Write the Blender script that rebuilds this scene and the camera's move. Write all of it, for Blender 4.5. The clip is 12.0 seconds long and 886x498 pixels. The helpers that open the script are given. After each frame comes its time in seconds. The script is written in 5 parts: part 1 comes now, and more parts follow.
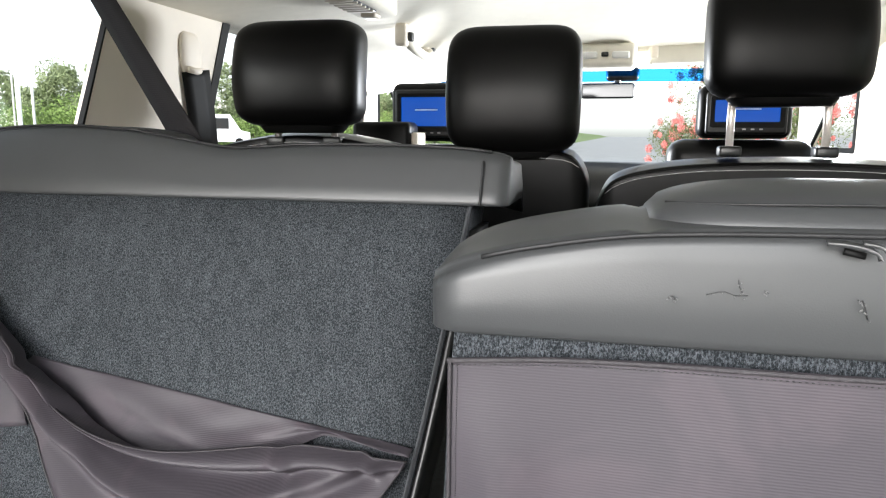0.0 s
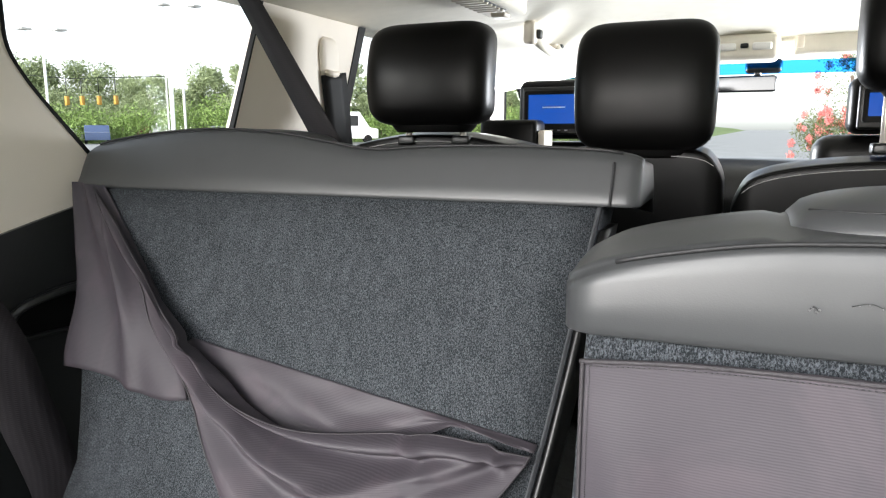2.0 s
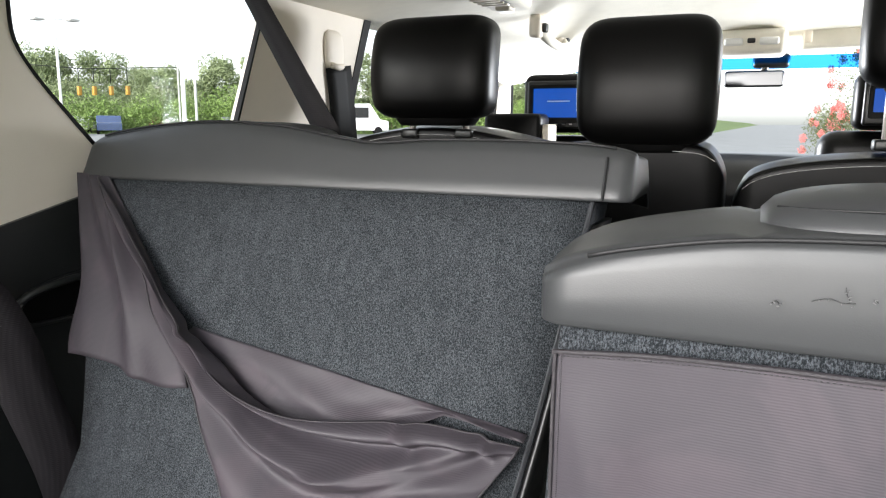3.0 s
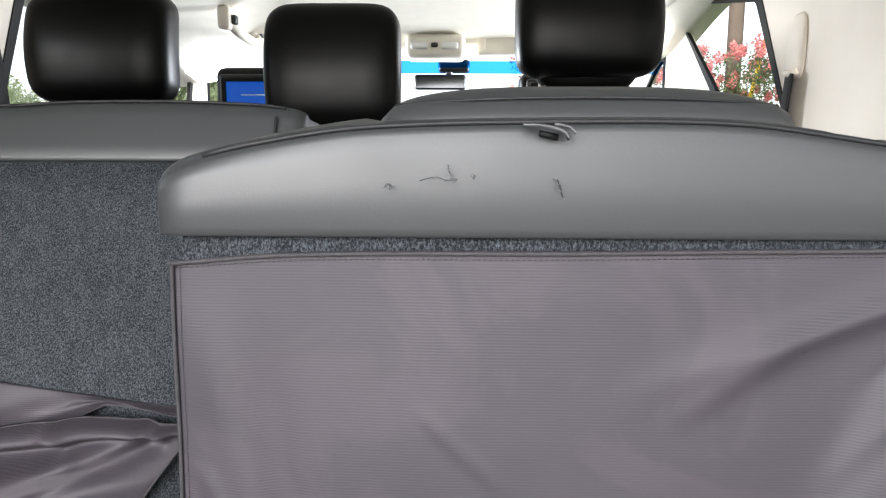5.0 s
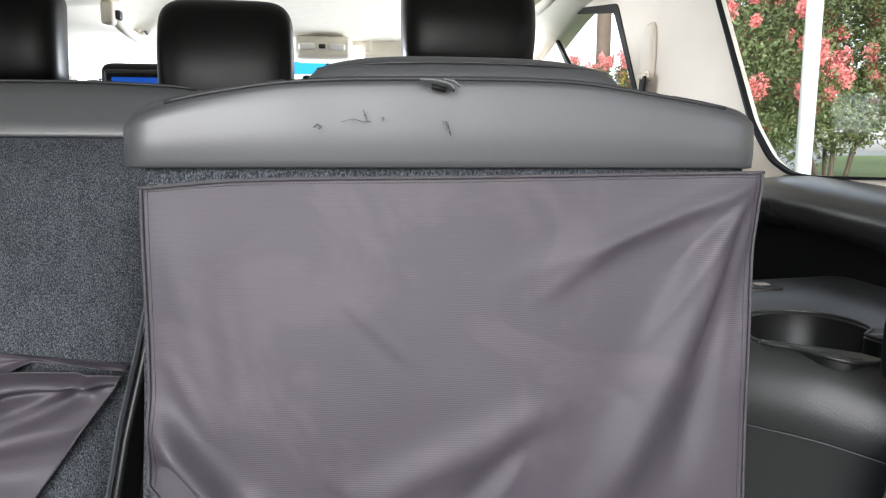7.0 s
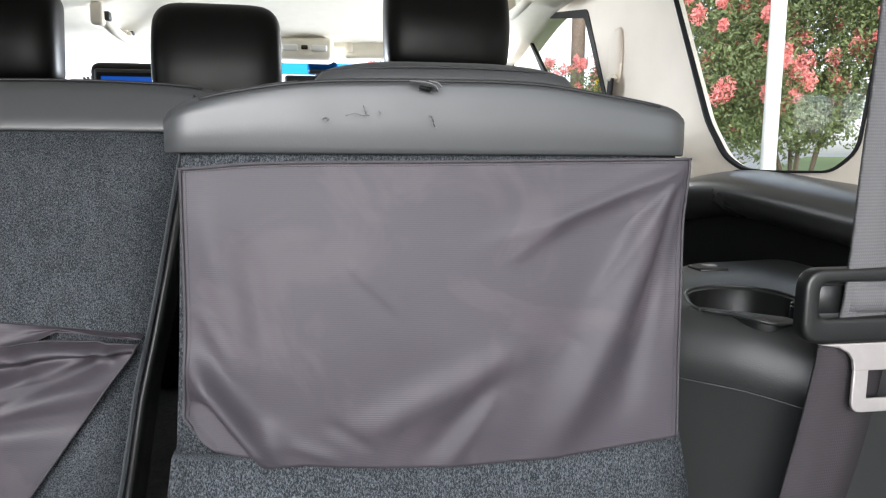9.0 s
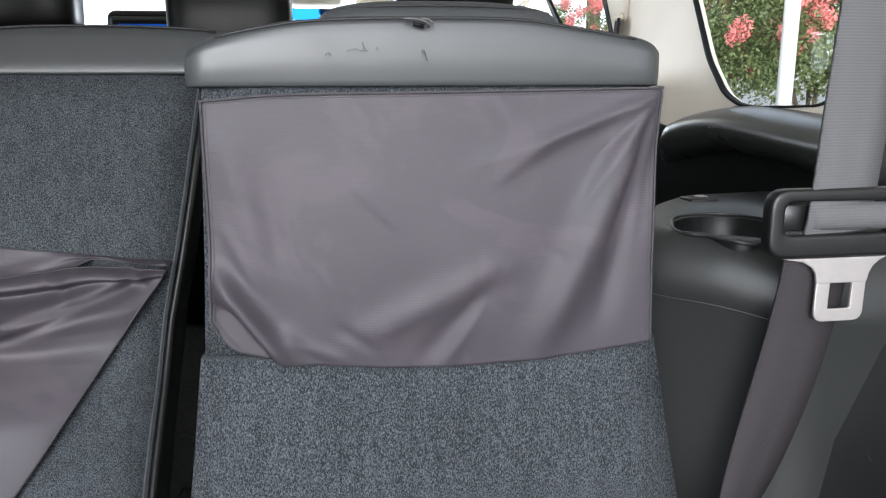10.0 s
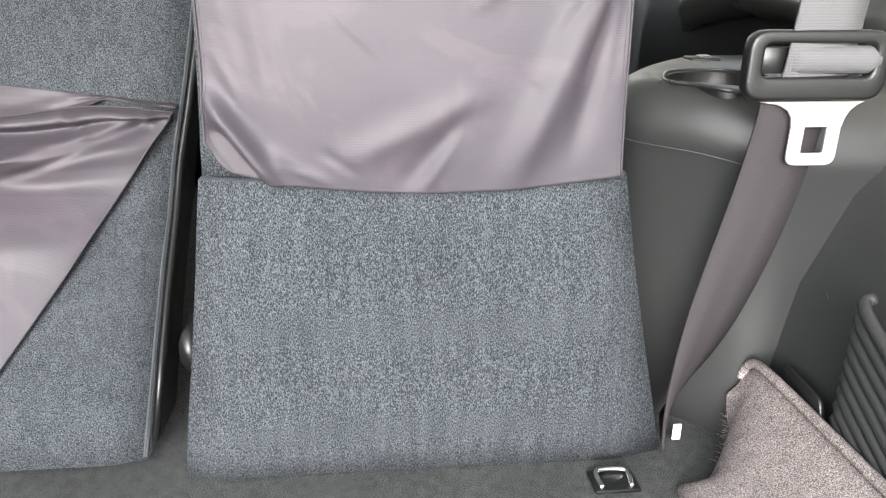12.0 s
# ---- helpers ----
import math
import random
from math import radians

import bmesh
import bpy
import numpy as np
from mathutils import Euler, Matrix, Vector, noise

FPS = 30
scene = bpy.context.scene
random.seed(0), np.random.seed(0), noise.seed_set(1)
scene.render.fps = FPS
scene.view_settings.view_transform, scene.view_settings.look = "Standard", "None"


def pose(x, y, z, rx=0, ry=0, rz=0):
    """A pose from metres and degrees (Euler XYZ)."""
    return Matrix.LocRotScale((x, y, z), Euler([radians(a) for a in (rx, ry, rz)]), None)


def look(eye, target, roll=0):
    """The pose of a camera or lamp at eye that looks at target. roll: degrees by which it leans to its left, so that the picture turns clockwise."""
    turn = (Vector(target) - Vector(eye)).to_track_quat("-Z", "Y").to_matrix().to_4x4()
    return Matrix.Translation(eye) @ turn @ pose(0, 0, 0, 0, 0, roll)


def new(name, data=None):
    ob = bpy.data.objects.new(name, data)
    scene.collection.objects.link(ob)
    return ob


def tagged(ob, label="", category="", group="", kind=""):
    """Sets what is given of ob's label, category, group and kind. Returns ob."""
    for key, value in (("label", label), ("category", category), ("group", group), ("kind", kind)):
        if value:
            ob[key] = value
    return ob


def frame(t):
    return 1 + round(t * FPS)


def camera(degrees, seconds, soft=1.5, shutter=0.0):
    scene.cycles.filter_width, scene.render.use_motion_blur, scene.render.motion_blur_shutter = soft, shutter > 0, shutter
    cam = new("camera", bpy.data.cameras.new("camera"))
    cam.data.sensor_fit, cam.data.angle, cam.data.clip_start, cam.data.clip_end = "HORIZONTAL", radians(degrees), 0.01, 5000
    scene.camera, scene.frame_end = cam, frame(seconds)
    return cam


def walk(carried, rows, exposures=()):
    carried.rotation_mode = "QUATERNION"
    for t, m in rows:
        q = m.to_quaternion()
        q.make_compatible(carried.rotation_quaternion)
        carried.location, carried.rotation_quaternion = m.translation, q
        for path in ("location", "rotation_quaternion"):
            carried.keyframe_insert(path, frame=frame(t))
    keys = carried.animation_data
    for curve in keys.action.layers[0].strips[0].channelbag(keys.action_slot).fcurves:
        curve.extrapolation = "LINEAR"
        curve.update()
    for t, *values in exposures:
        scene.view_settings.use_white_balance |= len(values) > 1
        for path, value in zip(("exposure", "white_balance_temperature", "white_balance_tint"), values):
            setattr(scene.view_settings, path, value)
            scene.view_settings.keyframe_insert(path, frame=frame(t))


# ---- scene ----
cam = camera(63.96, 12.0, soft=1.2)
# seconds, x, y, z, pitch, roll, yaw
PATHROWS = [
    (0.0, 0.128, -0.420, 0.717, -9.11, -0.33, 13.16),
    (0.5, 0.126, -0.429, 0.721, -9.11, -0.24, 17.57),
    (1.0, 0.122, -0.421, 0.716, -8.73, 0.61, 19.93),
    (1.5, 0.126, -0.427, 0.719, -9.03, 0.44, 21.60),
    (2.0, 0.126, -0.440, 0.724, -9.48, 0.13, 23.02),
    (2.5, 0.130, -0.450, 0.728, -9.94, -0.14, 24.25),
    (4.5, 0.201, -0.413, 0.687, -9.35, -0.63, 10.72),
    (5.0, 0.195, -0.418, 0.663, -8.72, -0.21, 1.49),
    (5.5, 0.190, -0.431, 0.649, -8.74, -0.06, -2.42),
    (6.0, 0.187, -0.460, 0.641, -8.52, 0.07, -4.57),
    (6.5, 0.180, -0.495, 0.631, -8.35, 0.11, -6.42),
    (7.0, 0.177, -0.532, 0.627, -8.03, -0.26, -7.72),
    (7.5, 0.176, -0.569, 0.624, -8.18, -0.18, -8.39),
    (9.5, 0.154, -0.664, 0.612, -7.95, -0.50, -9.64),
    (10.0, 0.166, -0.705, 0.605, -12.11, 0.32, -8.27),
    (10.5, 0.197, -0.723, 0.605, -22.58, -0.21, -5.93),
    (11.0, 0.213, -0.743, 0.584, -22.72, -0.24, -4.81),
    (11.5, 0.213, -0.761, 0.571, -21.62, -0.28, -4.87),
    (12.0, 0.209, -0.768, 0.557, -20.77, -0.41, -5.54),
]
walk(cam, [(t, pose(x, y, z, 90 + p, r, w)) for t, x, y, z, p, r, w in PATHROWS],
     exposures=[(0.0, 1.82, 6250, 9.5), (1.5, 1.86, 6250, 9.5), (2.7, 1.84, 6300, 10), (4.5, 1.47, 6150, 10.5), (5.5, 1.68, 6150, 10.5), (7.5, 1.62, 6100, 10), (9.6, 1.62, 6050, 9.5), (10.0, 1.55, 5950, 9), (10.5, 2.32, 6250, 9), (11.0, 2.56, 6300, 9), (11.5, 2.68, 6350, 9), (12.0, 2.7, 6350, 9)])

# ---- light: a bright overcast day, coming in through the glass and the open tailgate ----
world = bpy.data.worlds.new("overcast_sky")
scene.world = world
world.use_nodes = True
wn = world.node_tree.nodes
sky = wn.new("ShaderNodeTexSky")
sky.sky_type = 'NISHITA'
sky.sun_disc = False
sky.sun_elevation = radians(19)
sky.sun_rotation = radians(194)
sky.air_density, sky.dust_density = 1.0, 2.0
skymix = wn.new("ShaderNodeHueSaturation")
skymix.inputs["Saturation"].default_value = 0.25
world.node_tree.links.new(sky.outputs[0], skymix.inputs["Color"])
world.node_tree.links.new(skymix.outputs[0], wn["Background"].inputs["Color"])
wn["Background"].inputs["Strength"].default_value = 0.15
sun_data = bpy.data.lights.new("sun", 'SUN')
sun_data.energy, sun_data.angle, sun_data.color = 0.45, radians(40), (1.0, 0.98, 0.96)
sun = new("sun", sun_data)
sun.matrix_world = look((-4, -16, 5.7), (0, 0, 0))

# fill lamps added at the two front side windows to brighten the cabin, hidden from the load space by the pillars
for sx, yaw in ((-0.83, -90), (0.94, 90)):
    ld = bpy.data.lights.new("front_window_light", 'AREA')
    ld.shape, ld.size, ld.size_y, ld.energy, ld.color = 'RECTANGLE', 0.8, 0.3, 20.0, (0.96, 0.98, 1.0)
    lo_ = new("front_window_light", ld)
    lo_.matrix_world = pose(sx, 2.65, 0.80, 90, 0, yaw)


# ---- materials ----
def mat(name, col, rough=0.5, metal=0.0, spec=0.5, noise_scale=0.0, var=0.15, bump=0.0, bump_scale=None, tint=None, sheen=0.0, coat=0.0):
    m = bpy.data.materials.new(name)
    m.use_nodes = True
    nt = m.node_tree
    b = nt.nodes["Principled BSDF"]
    b.inputs["Base Color"].default_value = (*col, 1)
    b.inputs["Roughness"].default_value = rough
    b.inputs["Metallic"].default_value = metal
    b.inputs["Specular IOR Level"].default_value = spec
    b.inputs["Sheen Weight"].default_value = sheen
    b.inputs["Coat Weight"].default_value = coat
    if noise_scale:
        tc = nt.nodes.new("ShaderNodeTexCoord")
        big = nt.nodes.new("ShaderNodeTexNoise")
        big.inputs["Scale"].default_value = noise_scale
        big.inputs["Detail"].default_value = 6
        nt.links.new(tc.outputs["Object"], big.inputs["Vector"])
        ramp = nt.nodes.new("ShaderNodeMix")
        ramp.data_type = 'RGBA'
        other = tint or tuple(c * (1 - var) for c in col)
        ramp.inputs["A"].default_value = (*[c * (1 + var) for c in col], 1)
        ramp.inputs["B"].default_value = (*other, 1)
        nt.links.new(big.outputs["Fac"], ramp.inputs["Factor"])
        nt.links.new(ramp.outputs["Result"], b.inputs["Base Color"])
        if bump:
            fine = nt.nodes.new("ShaderNodeTexNoise")
            fine.inputs["Scale"].default_value = bump_scale or noise_scale * 12
            fine.inputs["Detail"].default_value = 4
            nt.links.new(tc.outputs["Object"], fine.inputs["Vector"])
            bp = nt.nodes.new("ShaderNodeBump")
            bp.inputs["Strength"].default_value = bump
            bp.inputs["Distance"].default_value = 0.002
            nt.links.new(fine.outputs["Fac"], bp.inputs["Height"])
            nt.links.new(bp.outputs["Normal"], b.inputs["Normal"])
            rr = nt.nodes.new("ShaderNodeMapRange")
            rr.inputs["To Min"].default_value = max(0.03, rough - 0.08)
            rr.inputs["To Max"].default_value = min(1, rough + 0.08)
            nt.links.new(big.outputs["Fac"], rr.inputs["Value"])
            nt.links.new(rr.outputs["Result"], b.inputs["Roughness"])
    return m


def carpet_mat(name, dark, light):
    """Needle-punched carpet: fibre speckle, a brushed streak along z and worn patches."""
    m = bpy.data.materials.new(name)
    m.use_nodes = True
    nt = m.node_tree
    b = nt.nodes["Principled BSDF"]
    b.inputs["Roughness"].default_value = 0.95
    b.inputs["Specular IOR Level"].default_value = 0.12
    b.inputs["Sheen Weight"].default_value = 0.0
    b.inputs["Sheen Roughness"].default_value = 0.5
    tc = nt.nodes.new("ShaderNodeTexCoord")
    mp = nt.nodes.new("ShaderNodeMapping")
    mp.inputs["Scale"].default_value = (1, 1, 0.50)
    nt.links.new(tc.outputs["Object"], mp.inputs["Vector"])
    fib = nt.nodes.new("ShaderNodeTexNoise")
    fib.inputs["Scale"].default_value = 820
    fib.inputs["Detail"].default_value = 2
    fib.inputs["Roughness"].default_value = 0.9
    nt.links.new(mp.outputs["Vector"], fib.inputs["Vector"])
    clump = nt.nodes.new("ShaderNodeTexNoise")
    clump.inputs["Scale"].default_value = 55
    clump.inputs["Detail"].default_value = 5
    mp2 = nt.nodes.new("ShaderNodeMapping")
    mp2.inputs["Scale"].default_value = (1.4, 1.4, 0.16)
    nt.links.new(tc.outputs["Object"], mp2.inputs["Vector"])
    nt.links.new(mp2.outputs["Vector"], clump.inputs["Vector"])
    patch = nt.nodes.new("ShaderNodeTexNoise")
    patch.inputs["Scale"].default_value = 9
    patch.inputs["Detail"].default_value = 3
    nt.links.new(tc.outputs["Object"], patch.inputs["Vector"])
    a1 = nt.nodes.new("ShaderNodeMath"); a1.operation = 'MULTIPLY_ADD'
    a1.inputs[1].default_value = 0.78
    nt.links.new(fib.outputs["Fac"], a1.inputs[0])
    a2 = nt.nodes.new("ShaderNodeMath"); a2.operation = 'MULTIPLY'
    a2.inputs[1].default_value = 0.09
    nt.links.new(clump.outputs["Fac"], a2.inputs[0])
    nt.links.new(a2.outputs[0], a1.inputs[2])
    a3 = nt.nodes.new("ShaderNodeMath"); a3.operation = 'MULTIPLY_ADD'
    a3.inputs[1].default_value = 0.05
    nt.links.new(patch.outputs["Fac"], a3.inputs[0])
    nt.links.new(a1.outputs[0], a3.inputs[2])
    ramp = nt.nodes.new("ShaderNodeValToRGB")
    ramp.color_ramp.elements[0].position, ramp.color_ramp.elements[0].color = 0.405, (*dark, 1)
    ramp.color_ramp.elements[1].position, ramp.color_ramp.elements[1].color = 0.585, (*light, 1)
    nt.links.new(a3.outputs[0], ramp.inputs["Fac"])
    nt.links.new(ramp.outputs["Color"], b.inputs["Base Color"])
    bp = nt.nodes.new("ShaderNodeBump")
    bp.inputs["Strength"].default_value = 0.5
    bp.inputs["Distance"].default_value = 0.0025
    nt.links.new(fib.outputs["Fac"], bp.inputs["Height"])
    nt.links.new(bp.outputs["Normal"], b.inputs["Normal"])
    return m


def cloth_mat(name, col, rib=700.0, rough=0.55, deep=0.08, spec=0.5):
    """Thin ribbed nylon: fine ribs across, with soft stains."""
    m = mat(name, col, rough, noise_scale=7, var=0.09, sheen=0.0, spec=spec)
    nt = m.node_tree
    b = nt.nodes["Principled BSDF"]
    tc = nt.nodes["Texture Coordinate"]
    wav = nt.nodes.new("ShaderNodeTexWave")
    wav.bands_direction = 'Z'
    wav.inputs["Scale"].default_value = rib / 20
    wav.inputs["Distortion"].default_value = 1.2
    wav.inputs["Detail"].default_value = 2
    nt.links.new(tc.outputs["Object"], wav.inputs["Vector"])
    n2 = nt.nodes.new("ShaderNodeTexNoise")
    n2.inputs["Scale"].default_value = 26
    n2.inputs["Detail"].default_value = 5
    nt.links.new(tc.outputs["Object"], n2.inputs["Vector"])
    # old damp stains, greyer and pinker than the cloth
    stain = nt.nodes.new("ShaderNodeTexNoise")
    stain.inputs["Scale"].default_value = 11
    stain.inputs["Detail"].default_value = 4
    stain.inputs["Distortion"].default_value = 1.2
    nt.links.new(tc.outputs["Object"], stain.inputs["Vector"])
    edge = nt.nodes.new("ShaderNodeMapRange")
    edge.inputs["From Min"].default_value, edge.inputs["From Max"].default_value = 0.50, 0.60
    nt.links.new(stain.outputs["Fac"], edge.inputs["Value"])
    mix = nt.nodes.new("ShaderNodeMix")
    mix.data_type = 'RGBA'
    nt.links.new(edge.outputs["Result"], mix.inputs["Factor"])
    nt.links.new(nt.nodes["Mix"].outputs["Result"], mix.inputs["A"])
    mix.inputs["B"].default_value = (col[0] * 1.24, col[1] * 1.18, col[2] * 1.17, 1)
    nt.links.new(mix.outputs["Result"], b.inputs["Base Color"])
    b1 = nt.nodes.new("ShaderNodeBump")
    b1.inputs["Strength"].default_value = deep
    b1.inputs["Distance"].default_value = 0.0006
    nt.links.new(wav.outputs["Fac"], b1.inputs["Height"])
    b2 = nt.nodes.new("ShaderNodeBump")
    b2.inputs["Strength"].default_value = 0.07
    b2.inputs["Distance"].default_value = 0.004
    nt.links.new(n2.outputs["Fac"], b2.inputs["Height"])
    nt.links.new(b1.outputs["Normal"], b2.inputs["Normal"])
    nt.links.new(b2.outputs["Normal"], b.inputs["Normal"])
    return m


def web_mat(name, col):
    """Belt webbing: a coarse weave of ribs along and across."""
    m = mat(name, col, 0.8, noise_scale=9, var=0.10, spec=0.25)
    nt = m.node_tree
    b = nt.nodes["Principled BSDF"]
    tc = nt.nodes["Texture Coordinate"]
    waves = []
    for direction, scale in (('X', 150.0), ('Z', 105.0)):
        w = nt.nodes.new("ShaderNodeTexWave")
        w.bands_direction = direction
        w.inputs["Scale"].default_value = scale
        w.inputs["Distortion"].default_value = 0.6
        w.inputs["Detail"].default_value = 1
        nt.links.new(tc.outputs["Object"], w.inputs["Vector"])
        waves.append(w)
    both = nt.nodes.new("ShaderNodeMath")
    both.operation = 'MULTIPLY'
    nt.links.new(waves[0].outputs["Fac"], both.inputs[0])
    nt.links.new(waves[1].outputs["Fac"], both.inputs[1])
    mix = nt.nodes.new("ShaderNodeMix")
    mix.data_type = 'RGBA'
    nt.links.new(both.outputs[0], mix.inputs["Factor"])
    nt.links.new(nt.nodes["Mix"].outputs["Result"], mix.inputs["A"])
    mix.inputs["B"].default_value = (*[c * 1.45 for c in col], 1)
    nt.links.new(mix.outputs["Result"], b.inputs["Base Color"])
    bp = nt.nodes.new("ShaderNodeBump")
    bp.inputs["Strength"].default_value = 0.35
    bp.inputs["Distance"].default_value = 0.0008
    nt.links.new(both.outputs[0], bp.inputs["Height"])
    nt.links.new(bp.outputs["Normal"], b.inputs["Normal"])
    return m


def glass_mat(name, tint=(0.98, 0.99, 0.985)):
    m = bpy.data.materials.new(name)
    m.use_nodes = True
    nt = m.node_tree
    nt.nodes.remove(nt.nodes["Principled BSDF"])
    tr = nt.nodes.new("ShaderNodeBsdfTransparent")
    tr.inputs[0].default_value = (*tint, 1)
    gl = nt.nodes.new("ShaderNodeBsdfGlossy")
    gl.inputs["Roughness"].default_value = 0.02
    lw = nt.nodes.new("ShaderNodeLayerWeight")
    lw.inputs["Blend"].default_value = 0.5
    pw = nt.nodes.new("ShaderNodeMath"); pw.operation = 'POWER'
    pw.inputs[1].default_value = 5.0
    nt.links.new(lw.outputs["Facing"], pw.inputs[0])
    fr = nt.nodes.new("ShaderNodeMath"); fr.operation = 'MULTIPLY_ADD'
    fr.inputs[1].default_value, fr.inputs[2].default_value = 0.012, 0.002
    nt.links.new(pw.outputs[0], fr.inputs[0])
    mx = nt.nodes.new("ShaderNodeMixShader")
    nt.links.new(fr.outputs[0], mx.inputs[0])
    nt.links.new(tr.outputs[0], mx.inputs[1])
    nt.links.new(gl.outputs[0], mx.inputs[2])
    nt.links.new(mx.outputs[0], nt.nodes["Material Output"].inputs[0])
    return m


def emit_mat(name, col, s):
    m = bpy.data.materials.new(name)
    m.use_nodes = True
    b = m.node_tree.nodes["Principled BSDF"]
    b.inputs["Base Color"].default_value = (0.01, 0.01, 0.01, 1)
    b.inputs["Emission Color"].default_value = (*col, 1)
    b.inputs["Emission Strength"].default_value = s
    return m


M_LEATHER = mat("grey_black_leather", (0.040, 0.0415, 0.0433), 0.44, spec=0.58, noise_scale=14, var=0.12, bump=0.05, bump_scale=1100)
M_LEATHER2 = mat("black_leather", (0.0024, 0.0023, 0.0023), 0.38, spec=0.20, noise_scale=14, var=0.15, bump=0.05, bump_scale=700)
M_SCAR = mat("scuffed_leather_edge", (0.13, 0.13, 0.13), 0.6, noise_scale=300, var=0.3)
M_PIPING = mat("dark_stitching", (0.012, 0.012, 0.013), 0.6, noise_scale=200, var=0.3)
M_CARPET = carpet_mat("blue_grey_carpet", (0.0140, 0.0162, 0.0184), (0.096, 0.1045, 0.1165))
M_FLOOR = carpet_mat("worn_grey_carpet", (0.014, 0.0146, 0.0146), (0.160, 0.164, 0.163))
M_BIND = mat("blue_grey_binding_tape", (0.040, 0.043, 0.048), 0.75, noise_scale=300, var=0.3, bump=0.5, bump_scale=900)
M_MAT = carpet_mat("taupe_pile_carpet", (0.075, 0.064, 0.063), (0.44, 0.385, 0.375))
M_CLOTH = cloth_mat("mauve_grey_nylon", (0.040, 0.0342, 0.0419), rib=4200, rough=0.62, deep=0.16, spec=0.50)
M_HEM = mat("grey_binding_tape", (0.040, 0.036, 0.040), 0.7, noise_scale=300, var=0.3, bump=0.4, bump_scale=900)
M_BEIGE = mat("beige_plastic", (0.80, 0.728, 0.630), 0.6, noise_scale=9, var=0.06, bump=0.12, bump_scale=600)
M_LINER = mat("cream_headliner_cloth", (0.80, 0.76, 0.665), 0.95, noise_scale=30, var=0.06, bump=0.3, bump_scale=800)
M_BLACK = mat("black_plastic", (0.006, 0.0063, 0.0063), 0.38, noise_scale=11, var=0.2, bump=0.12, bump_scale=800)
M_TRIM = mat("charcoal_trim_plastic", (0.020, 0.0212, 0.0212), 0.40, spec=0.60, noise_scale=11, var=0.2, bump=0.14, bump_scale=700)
M_SHELF = mat("satin_charcoal_plastic", (0.030, 0.031, 0.030), 0.30, spec=0.9, noise_scale=11, var=0.15, bump=0.06, bump_scale=700)
M_THREAD = mat("pale_grey_thread", (0.42, 0.41, 0.40), 0.7, noise_scale=200, var=0.2)
M_RUBBER = mat("black_rubber", (0.0035, 0.0035, 0.0035), 0.6, spec=0.2, noise_scale=30, var=0.2)
M_POST = mat("satin_steel", (0.78, 0.72, 0.68), 0.38, metal=0.55, noise_scale=40, var=0.05)
M_CHROME = mat("chrome", (0.75, 0.74, 0.72), 0.12, metal=1.0)
# dark tint stands in for the dim cabin the mirror should reflect
M_MIRROR = mat("dark_tint_mirror", (0.05, 0.052, 0.055), 0.06, metal=1.0)
M_STEEL = mat("brushed_steel", (0.46, 0.43, 0.42), 0.48, metal=0.8, noise_scale=60, var=0.08, bump=0.1, bump_scale=500)
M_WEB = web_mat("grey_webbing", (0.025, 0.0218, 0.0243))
M_WEBL = web_mat("pale_grey_webbing", (0.082, 0.081, 0.084))
M_WEBD = web_mat("dark_webbing", (0.0155, 0.0137, 0.0150))
M_GLASS = glass_mat("clear_glass")
M_BLUEGLASS = glass_mat("blue_shade_band", (0.20, 0.56, 0.96))
M_SCREEN = emit_mat("blue_screen", (0.0, 0.17, 1.0), 0.13)
M_WHITE = mat("white_paint", (0.8, 0.8, 0.78), 0.5, noise_scale=4, var=0.05)
M_TAG = mat("white_paper", (0.8, 0.8, 0.78), 0.8, noise_scale=40, var=0.05)
M_ASPHALT = mat("asphalt", (0.26, 0.26, 0.255), 0.9, noise_scale=0.6, var=0.25, bump=0.4, bump_scale=60)
M_GRASS = mat("lawn_grass", (0.115, 0.17, 0.035), 0.95, noise_scale=3, var=0.35, bump=0.6, bump_scale=60)
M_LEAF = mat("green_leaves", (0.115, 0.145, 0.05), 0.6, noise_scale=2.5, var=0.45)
# far leaves only: distance haze is put into this paler green
M_LEAF2 = mat("hazy_green_leaves", (0.215, 0.26, 0.125), 0.7, noise_scale=0.3, var=0.4)
M_HEDGE = mat("bright_hedge_leaves", (0.19, 0.28, 0.07), 0.7, noise_scale=0.5, var=0.35)
M_FLOWER = mat("coral_red_blossom", (0.76, 0.25, 0.23), 0.7, noise_scale=6, var=0.25)
M_BARK = mat("grey_brown_bark", (0.16, 0.12, 0.09), 0.9, noise_scale=8, var=0.3, bump=0.6, bump_scale=60)
M_YELLOW = mat("yellow_plastic_guard", (0.75, 0.5, 0.03), 0.5, noise_scale=6, var=0.1)
M_CONCRETE = mat("pale_concrete", (0.5, 0.49, 0.46), 0.9, noise_scale=1.5, var=0.12)
M_ORANGE = mat("signal_amber", (0.40, 0.22, 0.03), 0.6, noise_scale=3, var=0.1)


# ---- mesh helpers ----
def obj(name, bm, material, parent=None, label="", smooth=True):
    me = bpy.data.meshes.new(name)
    bmesh.ops.recalc_face_normals(bm, faces=bm.faces)
    bm.to_mesh(me)
    bm.free()
    for p in me.polygons:
        p.use_smooth = smooth
    me.materials.append(material)
    ob = new(name, me)
    if parent:
        ob.parent = parent
    if label:
        ob["label"] = label
    return ob


part = obj


def thing(name, label, category, group="", kind=""):
    return tagged(new(name), label, category, group, kind)


